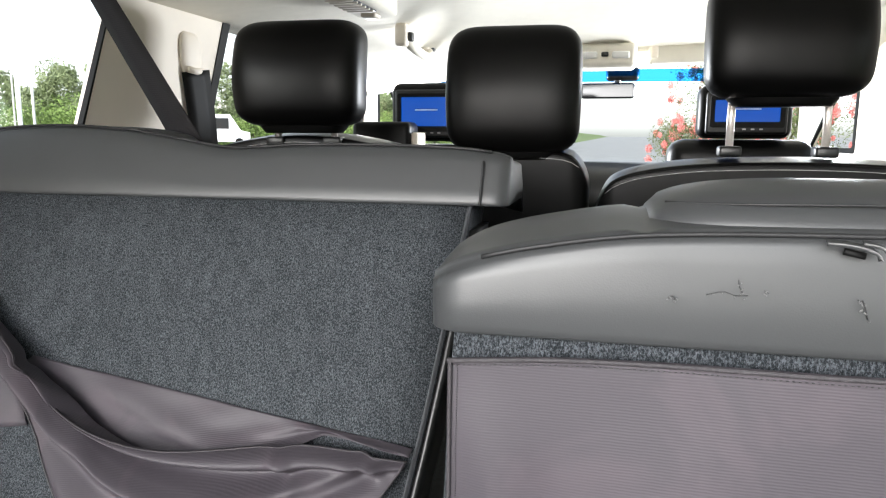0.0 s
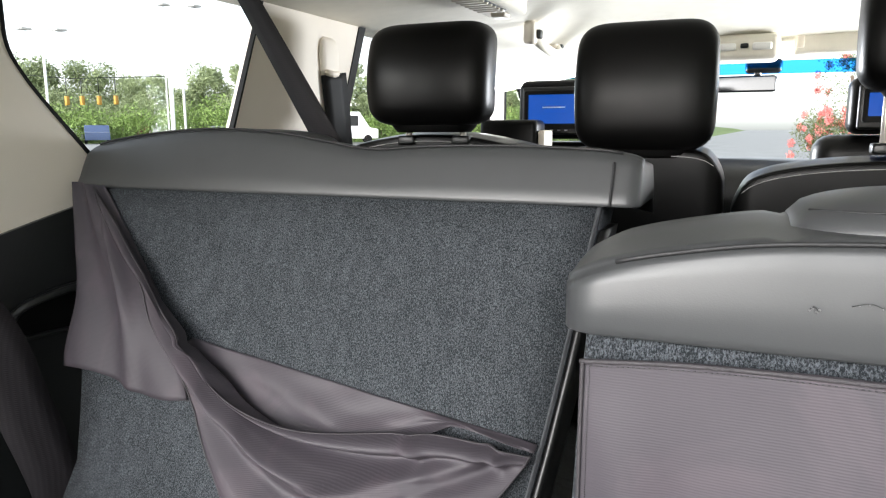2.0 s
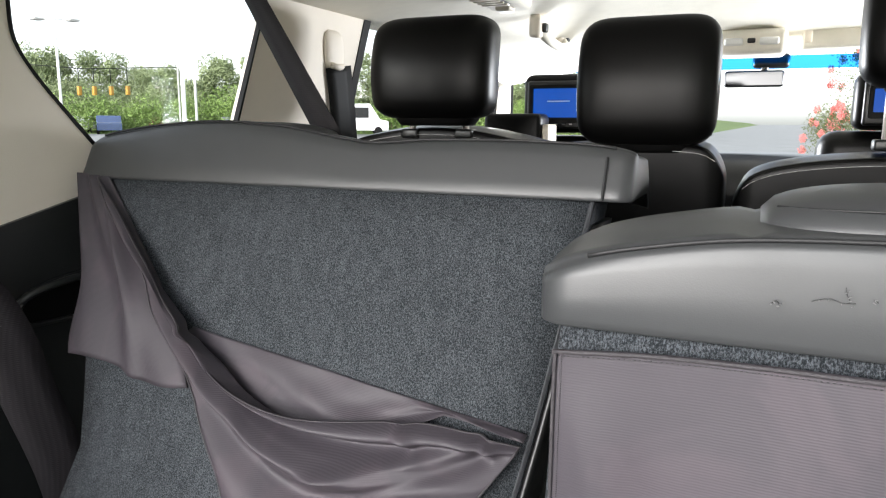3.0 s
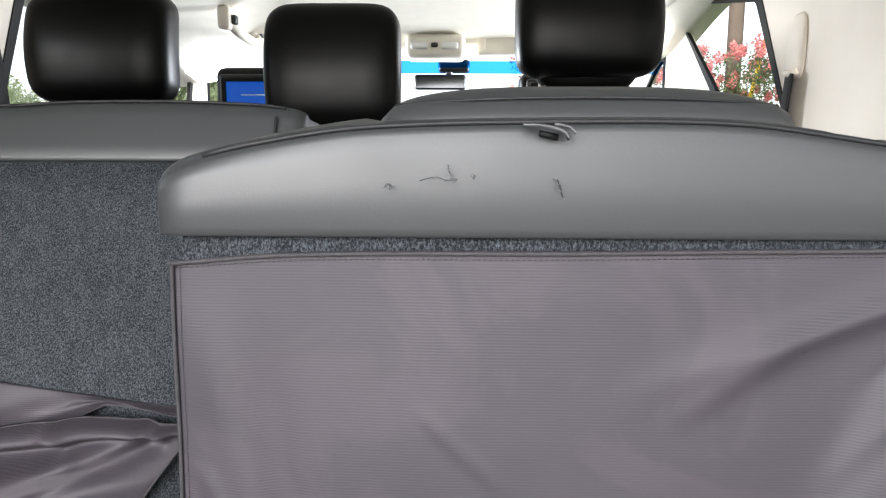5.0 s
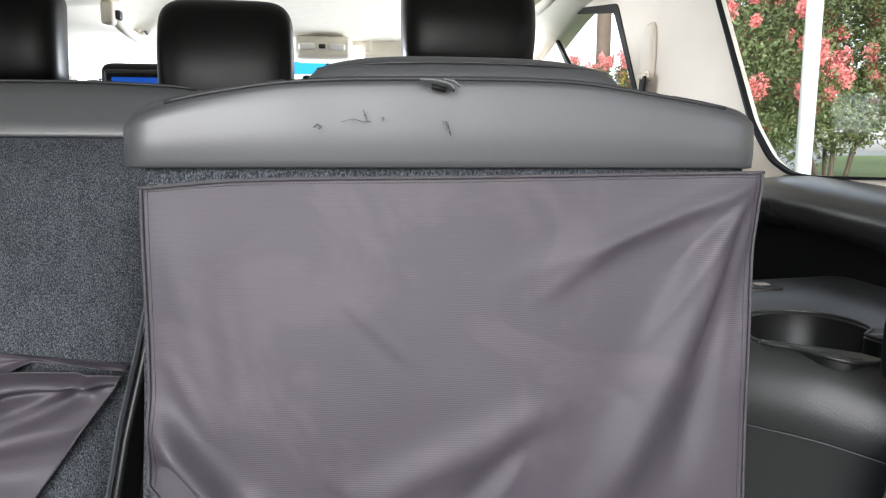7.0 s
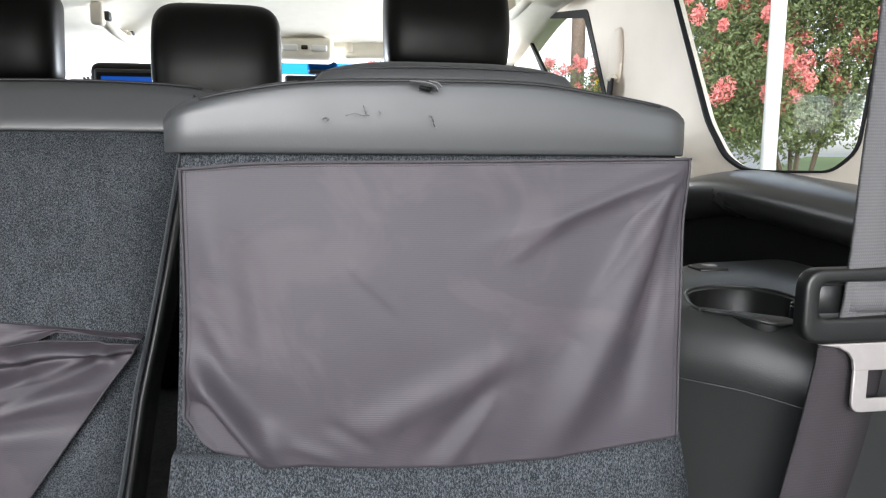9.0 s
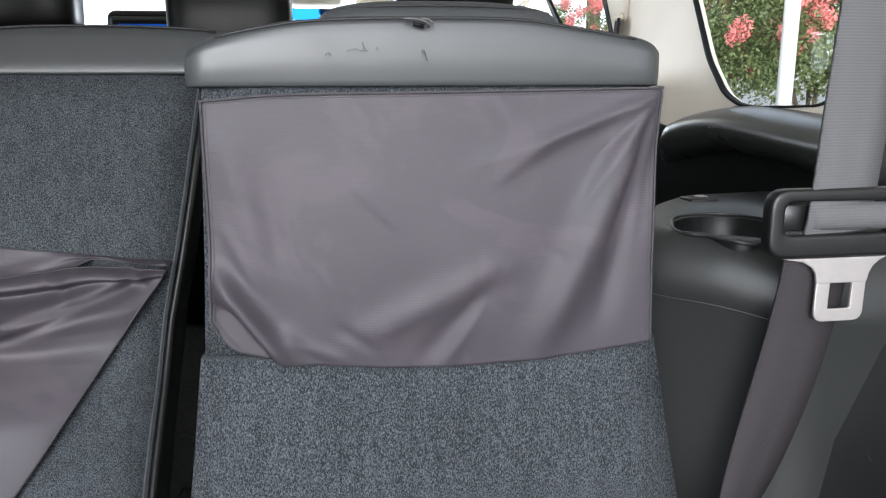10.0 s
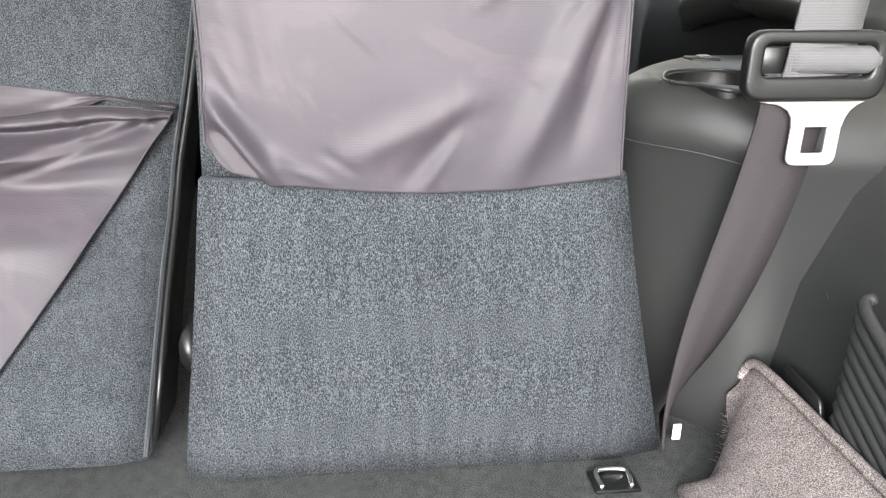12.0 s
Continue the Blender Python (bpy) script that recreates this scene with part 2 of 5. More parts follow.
def box(x0, x1, y0, y1, z0, z1, bev=0.004, seg=2, bm=None):
    bm = bm or bmesh.new()
    g = bmesh.ops.create_cube(bm, size=1.0)
    for v in g["verts"]:
        v.co = Vector(((x0 + x1) / 2 + v.co.x * (x1 - x0), (y0 + y1) / 2 + v.co.y * (y1 - y0), (z0 + z1) / 2 + v.co.z * (z1 - z0)))
    if bev:
        es = {e for v in g["verts"] for e in v.link_edges}
        bmesh.ops.bevel(bm, geom=list(es), offset=bev, segments=seg, affect='EDGES', profile=0.5)
    return bm


def loft(rings, caps=True, closed=True, bm=None):
    bm = bm or bmesh.new()
    rows = [[bm.verts.new(p) for p in r] for r in rings]
    n = len(rows[0])
    for a, b in zip(rows, rows[1:]):
        for i in range(n if closed else n - 1):
            j = (i + 1) % n
            bm.faces.new((a[i], a[j], b[j], b[i]))
    if caps and closed:
        bm.faces.new(rows[0])
        bm.faces.new(rows[-1])
    return bm


def tube(points, r, n=8, bm=None, flat=1.0):
    """A round bar along a line of points."""
    pts = [Vector(p) for p in points]
    rings = []
    for i, p in enumerate(pts):
        d = (pts[min(i + 1, len(pts) - 1)] - pts[max(i - 1, 0)]).normalized()
        up = Vector((0, 0, 1)) if abs(d.z) < 0.9 else Vector((1, 0, 0))
        a = d.cross(up).normalized()
        b = a.cross(d).normalized()
        rings.append([p + a * (r * math.cos(k * 2 * math.pi / n)) + b * (r * flat * math.sin(k * 2 * math.pi / n)) for k in range(n)])
    return loft(rings, bm=bm)


def prism(poly, axis, c0, c1, bev=0.0, bm=None):
    """A flat outline given in the two other axes, drawn out along axis from c0 to c1."""
    bm = bm or bmesh.new()

    def at(p, c):
        return {"x": (c, p[0], p[1]), "y": (p[0], c, p[1]), "z": (p[0], p[1], c)}[axis]
    a = [bm.verts.new(at(p, c0)) for p in poly]
    b = [bm.verts.new(at(p, c1)) for p in poly]
    n = len(poly)
    fs = [bm.faces.new(a), bm.faces.new(b)] + [bm.faces.new((a[i], a[(i + 1) % n], b[(i + 1) % n], b[i])) for i in range(n)]
    if bev:
        es = list({e for f in fs[:2] for e in f.edges})
        bmesh.ops.recalc_face_normals(bm, faces=fs)
        bmesh.ops.bevel(bm, geom=es, offset=bev, segments=2, affect='EDGES', profile=0.5)
    return bm


def band(outer, inner, axis, c0, c1, bm=None):
    """A frame between two outlines with equally many corners."""
    bm = bm or bmesh.new()

    def at(p, c):
        return {"x": (c, p[0], p[1]), "y": (p[0], c, p[1]), "z": (p[0], p[1], c)}[axis]
    n = len(outer)
    v = [[bm.verts.new(at(p, c)) for p in q] for q, c in ((outer, c0), (outer, c1), (inner, c1), (inner, c0))]
    for k in range(4):
        a, b = v[k], v[(k + 1) % 4]
        for i in range(n):
            j = (i + 1) % n
            bm.faces.new((a[i], a[j], b[j], b[i]))
    return bm


def inset(poly, d):
    cx = sum(p[0] for p in poly) / len(poly)
    cy = sum(p[1] for p in poly) / len(poly)
    out = []
    for x, y in poly:
        r = math.hypot(x - cx, y - cy)
        out.append((x + (cx - x) / r * d, y + (cy - y) / r * d))
    return out


def rounded(poly, r, n=4):
    """An outline with its corners rounded."""
    out = []
    m = len(poly)
    for i in range(m):
        p = Vector(poly[i])
        a = (Vector(poly[i - 1]) - p)
        b = (Vector(poly[(i + 1) % m]) - p)
        ra = min(r, a.length * 0.45, b.length * 0.45)
        p0, p1 = p + a.normalized() * ra, p + b.normalized() * ra
        for k in range(n + 1):
            t = k / n
            q = p0 * (1 - t) ** 2 + p * 2 * t * (1 - t) + p1 * t * t
            out.append((q.x, q.y))
    return out


def lerp_table(table, x):
    """A smooth curve through pairs of (place, value)."""
    n = len(table)
    if x <= table[0][0]:
        return table[0][1]
    if x >= table[-1][0]:
        return table[-1][1]
    i = next(k for k in range(n - 1) if x <= table[k + 1][0])

    def slope(k):
        if k == 0 or k == n - 1:
            j = 0 if k == 0 else n - 2
            return (table[j + 1][1] - table[j][1]) / (table[j + 1][0] - table[j][0])
        return (table[k + 1][1] - table[k - 1][1]) / (table[k + 1][0] - table[k - 1][0])
    h = table[i + 1][0] - table[i][0]
    t = (x - table[i][0]) / h
    return ((2 * t ** 3 - 3 * t ** 2 + 1) * table[i][1] + (t ** 3 - 2 * t ** 2 + t) * h * slope(i)
            + (3 * t ** 2 - 2 * t ** 3) * table[i + 1][1] + (t ** 3 - t ** 2) * h * slope(i + 1))


def sstep(a, b, x):
    t = max(0.0, min(1.0, (x - a) / (b - a)))
    return t * t * (3 - 2 * t)


# ---- the setting: floor, side walls, roof, glass ----
XL, XR = -0.86, 0.97     # inner faces of the two side walls


def structure(name, bm, material, label, category, smooth=False):
    return tagged(obj(name, bm, material, smooth=smooth), label, category, kind="structure")


structure("floor", box(XL - 0.05, XR + 0.05, -0.95, 3.2, -0.06, 0.0, 0), M_FLOOR, "blue-grey carpeted floor of the load space", "floor")

# roof lining, arched across and falling to the windscreen
ROOF = [(-0.92, 0.99), (-0.6, 1.045), (-0.2, 1.105), (0.3, 1.14), (0.75, 1.14), (1.02, 1.09)]


def roof_z(x, y):
    return lerp_table(ROOF, x) - 0.13 * sstep(1.75, 2.5, y) - 0.02 * sstep(0.4, -0.9, y)


rings = []
for i in range(41):
    y = -0.60 + i * (2.42 + 0.60) / 40
    row = [(XL - 0.05 + k * (XR - XL + 0.1) / 28, y) for k in range(29)]
    rings.append([(x, yy, roof_z(x, yy)) for x, yy in row] + [(x, yy, roof_z(x, yy) + 0.05) for x, yy in reversed(row)])
structure("ceiling", loft(rings), M_LINER, "cream fabric roof lining arched over the cabin", "ceiling", True)


def side_wall(name, x, out, rear_win, door_win, front_win, belt, label):
    """One side: lower trim (charcoal, blackened for shade on the right), beige pillars between the glass, and a roof
    rail.
    """
    t = 0.022 * out
    base = thing(name, label, "side wall", kind="structure")
    low = [(-0.46, -0.05)] + [(-0.46, belt[0][1])] + belt + [(3.2, belt[-1][1]), (3.2, -0.05)]
    # same trim on both sides; the right one's deeper shade is in its colour
    part("lower_trim", prism(low, "x", x - out * 0.008, x + 0.06 * out), M_TRIM if out < 0 else M_BLACK, base, "plastic lower trim, right side coloured darker for shade", False)
    zt = 1.16
    # beige upper panel, cut by the openings
    for win in (rear_win, door_win, front_win):
        ys = [p[0] for p in win]
        zs = [p[1] for p in win]
        y0, y1, z0, z1 = min(ys) - 0.03, max(ys) + 0.03, min(zs) - 0.02, max(zs) + 0.03
        n = len(win)
        cy, cz = sum(ys) / n, sum(zs) / n
        outer = []
        for p in win:
            dy, dz = p[0] - cy, p[1] - cz
            k = min(((y1 - cy) if dy > 0 else (cy - y0)) / max(abs(dy), 1e-6), ((z1 - cz) if dz > 0 else (cz - z0)) / max(abs(dz), 1e-6))
            outer.append((cy + dy * k, cz + dz * k))
        # corners of the rectangle
        for cy_, cz_ in ((y0, z0), (y0, z1), (y1, z0), (y1, z1)):
            j = min(range(n), key=lambda q: math.hypot(outer[q][0] - cy_, outer[q][1] - cz_))
            outer[j] = (cy_, cz_)
        pan = part("window_surround", band(outer, win, "x", x, x + t), M_BEIGE, base, "beige plastic window surround", False)
        part("gasket", band([(p[0], p[1]) for p in win], inset(win, 0.006 if win is rear_win else 0.032), "x", x - t * 0.12, x + t * 0.42), M_RUBBER, pan, "black rubber gasket", False)
        g = part("glass", prism(inset(win, 0.01), "x", x + t * 0.2, x + t * 0.3), M_GLASS, pan, "clear side window glass", False)
        g.visible_shadow = False
        # fill above and below
        part("roof_rail", box(min(x, x + t), max(x, x + t), y0, y1, z1, zt, 0), M_BEIGE, base, "beige roof rail trim", False)
        zb = min(lerp_table(belt, y0), lerp_table(belt, y1)) - 0.02
        if z0 > zb:
            part("sill_panel", box(min(x, x + t), max(x, x + t), y0, y1, zb, z0, 0), M_BEIGE, base, "beige sill panel", False)
    edges = [-0.46] + [v for w in (rear_win, door_win, front_win) for v in (min(p[0] for p in w) - 0.03, max(p[0] for p in w) + 0.03)] + [3.2]
    for a, b in zip(edges[0::2], edges[1::2]):
        if b > a:
            part("pillar", box(min(x, x + t), max(x, x + t), a, b, 0.45, zt, 0), M_BEIGE, base, "beige plastic pillar trim", False)
    return base


LWIN = rounded([(0.276, 1.04), (0.276, 0.843), (0.31, 0.792), (0.354, 0.742), (0.399, 0.692), (0.449, 0.638), (0.549, 0.632), (0.727, 0.632), (0.777, 0.748), (0.90, 1.04)], 0.03)
LDOOR = rounded([(1.145, 0.632), (1.184, 0.73), (1.317, 1.04), (1.83, 1.07), (2.44, 1.045), (2.36, 0.72), (2.33, 0.632)], 0.02)
LFRONT = rounded([(2.56, 0.632), (2.56, 0.98), (2.66, 0.98), (2.80, 0.93), (3.05, 0.66)], 0.02)
wall_left = side_wall("wall_left", XL, -1, LWIN, LDOOR, LFRONT, [(0.05, 0.545), (0.202, 0.569), (0.376, 0.608), (0.7, 0.622), (1.2, 0.622)],
                      "charcoal and beige interior side trim with a rear quarter window")
RWIN = rounded([(0.30, 1.0), (0.32, 0.80), (0.345, 0.62), (0.40, 0.585), (0.60, 0.578), (0.66, 0.582), (0.725, 0.607), (0.80, 0.680), (0.955, 0.94), (0.985, 0.99)], 0.025)
RDOOR = rounded([(1.29, 0.66), (1.33, 0.74), (1.53, 1.05), (2.0, 1.12), (2.24, 1.10), (1.84, 0.80), (1.78, 0.66)], 0.02)
RFRONT = rounded([(2.38, 0.66), (2.38, 0.99), (2.5, 0.97), (2.78, 0.82), (3.0, 0.66)], 0.02)
wall_right = side_wall("wall_right", XR, 1, RWIN, RDOOR, RFRONT, [(0.05, 0.55), (0.386, 0.568), (0.66, 0.583), (0.958, 0.53), (1.2, 0.56)],
                       "charcoal and beige interior side trim with a rear quarter window")

# rounded shelf under the right rear window
shelf = []
for k in range(29):
    y = 0.02 + 0.98 * k / 28
    zt = lerp_table([(0.0, 0.54), (0.386, 0.572), (0.66, 0.582), (0.958, 0.53), (1.2, 0.49)], y)
    w = 0.082 * sstep(1.0, 0.80, y) * sstep(0.02, 0.2, y) + 0.006
    shelf.append([(XR - w * a, y, zt - b) for a, b in ((0, 0), (0.30, 0.002), (0.58, 0.006), (0.80, 0.014), (0.94, 0.026), (1.0, 0.042), (0.96, 0.058), (0.78, 0.075), (0.4, 0.088), (-0.1, 0.09), (-0.1, 0.0))])
part("sill_shelf", loft(shelf), M_SHELF, wall_right, "charcoal rounded shelf under the glass")

# windscreen with its blue shade band, dashboard and front bulkhead
scr = thing("windscreen", "raked windscreen with a blue shade band along the top", "windscreen", kind="structure")


def sheet(pts, th, bm=None):
    n = (Vector(pts[1]) - Vector(pts[0])).cross(Vector(pts[2]) - Vector(pts[0])).normalized() * th
    return loft([pts, [tuple(Vector(p) + n) for p in pts]], bm=bm)


def wpt(x, s):
    return (x, 2.42 + 0.85 * s, 0.99 - 0.42 * s - 0.03 * abs(x) ** 2)


g = part("glass", sheet([wpt(XL, 0.093), wpt(XR, 0.093), wpt(XR, 1), wpt(XL, 1)], 0.004), M_GLASS, scr, "clear glass", False)
g.visible_shadow = False
g = part("shade_band", sheet([wpt(XL, 0), wpt(XR, 0), wpt(XR, 0.09), wpt(XL, 0.09)], 0.004), M_BLUEGLASS, scr, "blue tinted glass band", False)
g.visible_shadow = False
structure("dashboard", loft([[(x, 2.30, 0.3), (x, 2.25, 0.55), (x, 2.32, 0.60 + 0.02 * math.cos(3 * x)), (x, 2.8, 0.61), (x, 3.25, 0.56), (x, 3.25, 0.3)]
                             for x in [XL + k * (XR - XL) / 16 for k in range(17)]]), M_BLACK, "black plastic dashboard under the windscreen", "dashboard", True)
structure("underbody", box(XL + 0.02, XR - 0.02, -0.5, 3.2, -0.9, -0.062, 0), M_BLACK, "dark plain underbody below the load floor", "underbody")
structure("bulkhead", box(XL - 0.05, XR + 0.05, 3.2, 3.26, -0.06, 0.54, 0), M_BLACK, "dark front bulkhead below the windscreen", "bulkhead")


# ---- third-row seats ----
def y_r(z):
    return -0.0593 - 0.009 * z


def y_l(z):
    k = max(0.0, 0.29 - z)     # the hinged foot of the back comes out to the load floor
    return 0.0806 + 0.4465 * z - 0.46 * k * sstep(0.0, 0.06, k)


def slab(xa, xb, z0, z1, yf, proud, depth, nx=10, nz=8, rad=0.012):
    """A padded board that follows a leaning back, with softened borders. xa and xb give the side edges by height."""
    bm = bmesh.new()
    rows = []
    for k in range(nz + 1):
        z = z0 + (z1 - z0) * k / nz
        row = []
        for i in range(nx + 1):
            u = i / nx
            x = xa(z) + (xb(z) - xa(z)) * u
            e = min(u, 1 - u) * (xb(z) - xa(z))
            f = min(z - z0, z1 - z)
            d = proud
            if e < rad:
                d -= (proud + 0.006) * (1 - e / rad) ** 2
            if f < rad:
                d -= 0.006 * (1 - f / rad) ** 2
            row.append((x, yf(z) - d, z))
        rows.append(row)
    fr = [[bm.verts.new(p) for p in r] for r in rows]
    bk = [[bm.verts.new((p[0], yf(p[2]) + depth, p[2])) for p in r] for r in rows]
    for k in range(nz):
        for i in range(nx):
            bm.faces.new((fr[k][i], fr[k][i + 1], fr[k + 1][i + 1], fr[k + 1][i]))
            bm.faces.new((bk[k][i], bk[k + 1][i], bk[k + 1][i + 1], bk[k][i + 1]))
        bm.faces.new((fr[k][0], fr[k + 1][0], bk[k + 1][0], bk[k][0]))
        bm.faces.new((fr[k][nx], bk[k][nx], bk[k + 1][nx], fr[k + 1][nx]))
    for i in range(nx):
        bm.faces.new((fr[0][i], bk[0][i], bk[0][i + 1], fr[0][i + 1]))
        bm.faces.new((fr[nz][i], fr[nz][i + 1], bk[nz][i + 1], bk[nz][i]))
    return bm


def xr_l(z):
    return lerp_table([(0.0, -0.024), (0.36, 0.030), (0.62, 0.046)], z)


def xr_r(z):
    return lerp_table([(0.0, 0.556), (0.36, 0.478), (0.62, 0.462)], z)


def cap_rings(x0, x1, edge, lift, yf, zb, depth, seams, n=64, rnd=0.03, pad=0.007, blunt=0.72):
    """Leather top of a backrest: back band, rolled edge, top and front, for many stations across."""
    rings = []
    for i in range(n + 1):
        u = i / n
        u = 0.5 - 0.5 * math.cos(math.pi * u) * (0.35 + 0.65 * abs(math.cos(math.pi * u)))
        x = x0 + (x1 - x0) * u
        e = min(x - x0, x1 - x)
        k = math.sqrt(max(0.0, 1 - (1 - min(1, e / rnd)) ** 2))     # rounding at both ends
        zt = lerp_table(edge, x)
        zl = zt + lift(x)
        s = sum(math.exp(-((x - c) / 0.0045) ** 2) for c in seams) * 0.004
        puff = pad * k
        w = blunt - 0.17 + (1.17 - blunt) * k
        yc = yf(zb) + depth * 0.5

        def pt(y, z):
            return (x, yc + (y - yc) * w, zb + (z - zb) * (blunt + (1 - blunt) * k))
        ring = [pt(yf(zb) + 0.004, zb), pt(yf(zb) - puff * 0.3, zb + 0.0006), pt(yf(zb) - puff * 0.5, zb + 0.0016), pt(yf(zb) - puff * 0.6, zb + 0.006)]
        h = zt - zb
        for q in (0.3, 0.55, 0.78, 0.92):
            z = zb + h * q
            ring.append(pt(yf(z) - puff * math.sin(math.pi * (0.25 + 0.7 * q)), z))
        ring += [pt(yf(zt) - puff * 0.15, zt - 0.0035), pt(yf(zt) + 0.0008, zt - 0.0012), pt(yf(zt) + 0.0034, zt - 0.0012), pt(yf(zt) + 0.0044, zt + 0.0006 - s), pt(yf(zt) + 0.0075, zt + 0.0026 - s)]
        for q in (0.12, 0.3, 0.55, 0.8):
            ring.append(pt(yf(zt) + depth * q, zt + (zl - zt) * math.sin(math.pi * 0.5 * min(1, q / 0.62)) - s - 0.012 * max(0, q - 0.6)))
        ring += [pt(yf(zt) + depth * 0.96, zl - 0.03), pt(yf(zt) + depth, zl - 0.07), pt(yf(zb) + depth, zb)]
        rings.append(ring)
    return rings


def settled_x(x):
    """The upper part of the narrow backrest tapers a little towards its rolled top."""
    return 0.036 + (x - 0.018) * 0.913


def settle(ob):
    for v in ob.data.vertices:
        v.co.x = settled_x(v.co.x)
        v.co.z -= 0.007 * sstep(0.615, 0.645, v.co.z)
    for c in ob.children:
        settle(c)


R_EDGE = [(0.018, 0.650), (0.04, 0.659), (0.08, 0.668), (0.14, 0.676), (0.25, 0.679), (0.34, 0.678), (0.40, 0.671), (0.46, 0.662), (0.49, 0.654)]


def seam_line(edge, yf, x0, x1, dz=0.0015, n=50, dy=0.003):
    return [(x0 + (x1 - x0) * k / n, yf(lerp_table(edge, x0 + (x1 - x0) * k / n)) + dy, lerp_table(edge, x0 + (x1 - x0) * k / n) + dz) for k in range(n + 1)]


def third_row_right():
    seat = thing("third_row_seat", "third-row seatback in torn grey-black leather with carpeted back", "car seat", "third-row seats")
    part("lower_panel", slab(xr_l, xr_r, 0.002, 0.366, y_r, 0.006, 0.10, rad=0.005), M_CARPET, seat, "blue-grey carpeted lower panel")
    part("upper_panel", slab(lambda z: xr_l(z) + 0.004, lambda z: xr_r(z) - 0.004, 0.370, 0.619, y_r, 0.001, 0.11), M_CARPET, seat, "blue-grey carpeted upper panel")
    rings = cap_rings(0.018, 0.490, R_EDGE, lambda x: 0.008, y_r, 0.614, 0.15, (0.137, 0.405), rnd=0.024, pad=0.004, blunt=0.92)
    cap = part("leather_top", loft(rings), M_LEATHER, seat, "grey-black leather top with rolled edge")
    part("piping", tube(seam_line(R_EDGE, y_r, 0.050, 0.458, dz=0.0002, dy=0.0028), 0.0014, 6), M_PIPING, cap, "dark sewn seam")
    # stowed head restraint lying on top
    pr = []
    for i in range(33):
        u = i / 32
        x = 0.143 + 0.248 * u
        k = (1 - abs(2 * u - 1) ** 3.2) ** 0.5 if 0 < u < 1 else 0.02
        pr.append([(x, 0.017 + 0.070 * (0.55 + 0.45 * k) * math.cos(a) * abs(math.cos(a)) ** -0.25 if abs(math.cos(a)) > 1e-6 else 0.017,
                    0.677 + (0.024 if math.sin(a) > 0 else 0.02) * (0.25 + 0.75 * k) * math.sin(a)) for a in [q * 2 * math.pi / 20 + 0.01 for q in range(20)]])
    pad = part("head_restraint", loft(pr), M_LEATHER, seat, "stowed leather head restraint pad")
    part("pad_seam", tube([(0.152 + 0.230 * k / 40, -0.045 + 0.028 * abs(2 * k / 40 - 1) ** 4, 0.689 + 0.003 * math.cos(math.pi * (k / 40 - 0.5))) for k in range(41)], 0.0008, 6), M_PIPING, pad, "sewn seam")
    settle(cap)
    settle(pad)
    return seat


third_row_right()

L_EDGE = [(-0.85, 0.690), (-0.815, 0.704), (-0.713, 0.719), (-0.60, 0.726), (-0.48, 0.720), (-0.40, 0.708), (-0.33, 0.699), (-0.25, 0.703), (-0.14, 0.704), (-0.07, 0.702), (-0.02, 0.699), (0.03, 0.690)]


def xl_r(z):
    return lerp_table([(0.0, -0.072), (0.30, -0.068), (0.42, -0.050), (0.64, -0.022)], z)


def third_row_left():
    seat = thing("third_row_seat", "wide third-row seatback in grey-black leather with carpeted back", "car seat", "third-row seats")
    part("carpet_panel", slab(lambda z: lerp_table([(0, -0.60), (0.218, -0.682), (0.384, -0.737), (0.64, -0.845)], z), xl_r, 0.014, 0.642, y_l, 0.002, 0.10, 12, 12), M_CARPET, seat, "blue-grey carpeted back panel")
    rings = cap_rings(-0.85, 0.018, L_EDGE, lambda x: -0.008, y_l, 0.638, 0.15, (-0.33,), rnd=0.014, pad=0.0035, blunt=0.93)
    cap = part("leather_top", loft(rings), M_LEATHER, seat, "grey-black leather top with rolled edge")
    part("piping", tube(seam_line(L_EDGE, y_l, -0.82, -0.004, dy=0.0015), 0.0019, 6), M_PIPING, cap, "dark sewn seam")
    pr = []
    for i in range(33):
        u = i / 32
        x = -0.76 + 0.29 * u
        k = (1 - abs(2 * u - 1) ** 3.0) ** 0.5 if 0 < u < 1 else 0.02
        pr.append([(x, 0.505 + 0.07 * (0.5 + 0.5 * k) * math.cos(a), 0.703 + 0.024 * (0.25 + 0.75 * k) * math.sin(a)) for a in [q * 2 * math.pi / 20 for q in range(20)]])
    part("head_restraint", loft(pr), M_LEATHER, seat, "stowed leather head restraint pad")
    return seat


seat_l = third_row_left()
part("side_shield", slab(lambda z: xl_r(z) + 0.0005, lambda z: xl_r(z) + 0.010, 0.03, 0.61, lambda z: y_l(z) + 0.006, 0.0, 0.09, 4, 8, 0.003), M_BLACK, seat_l, "black plastic side shield")
part("edge_binding", slab(lambda z: xl_r(z) - 0.005, xl_r, 0.02, 0.638, y_l, 0.0026, 0.004, 4, 16, 0.003), M_BIND, seat_l, "grey binding tape")
part("end_seam", tube([(-0.012, y_l(z) - 0.0068, z) for z in [0.640 + 0.048 * k / 12 for k in range(13)]], 0.0016, 6), M_PIPING, seat_l, "dark sewn seam")


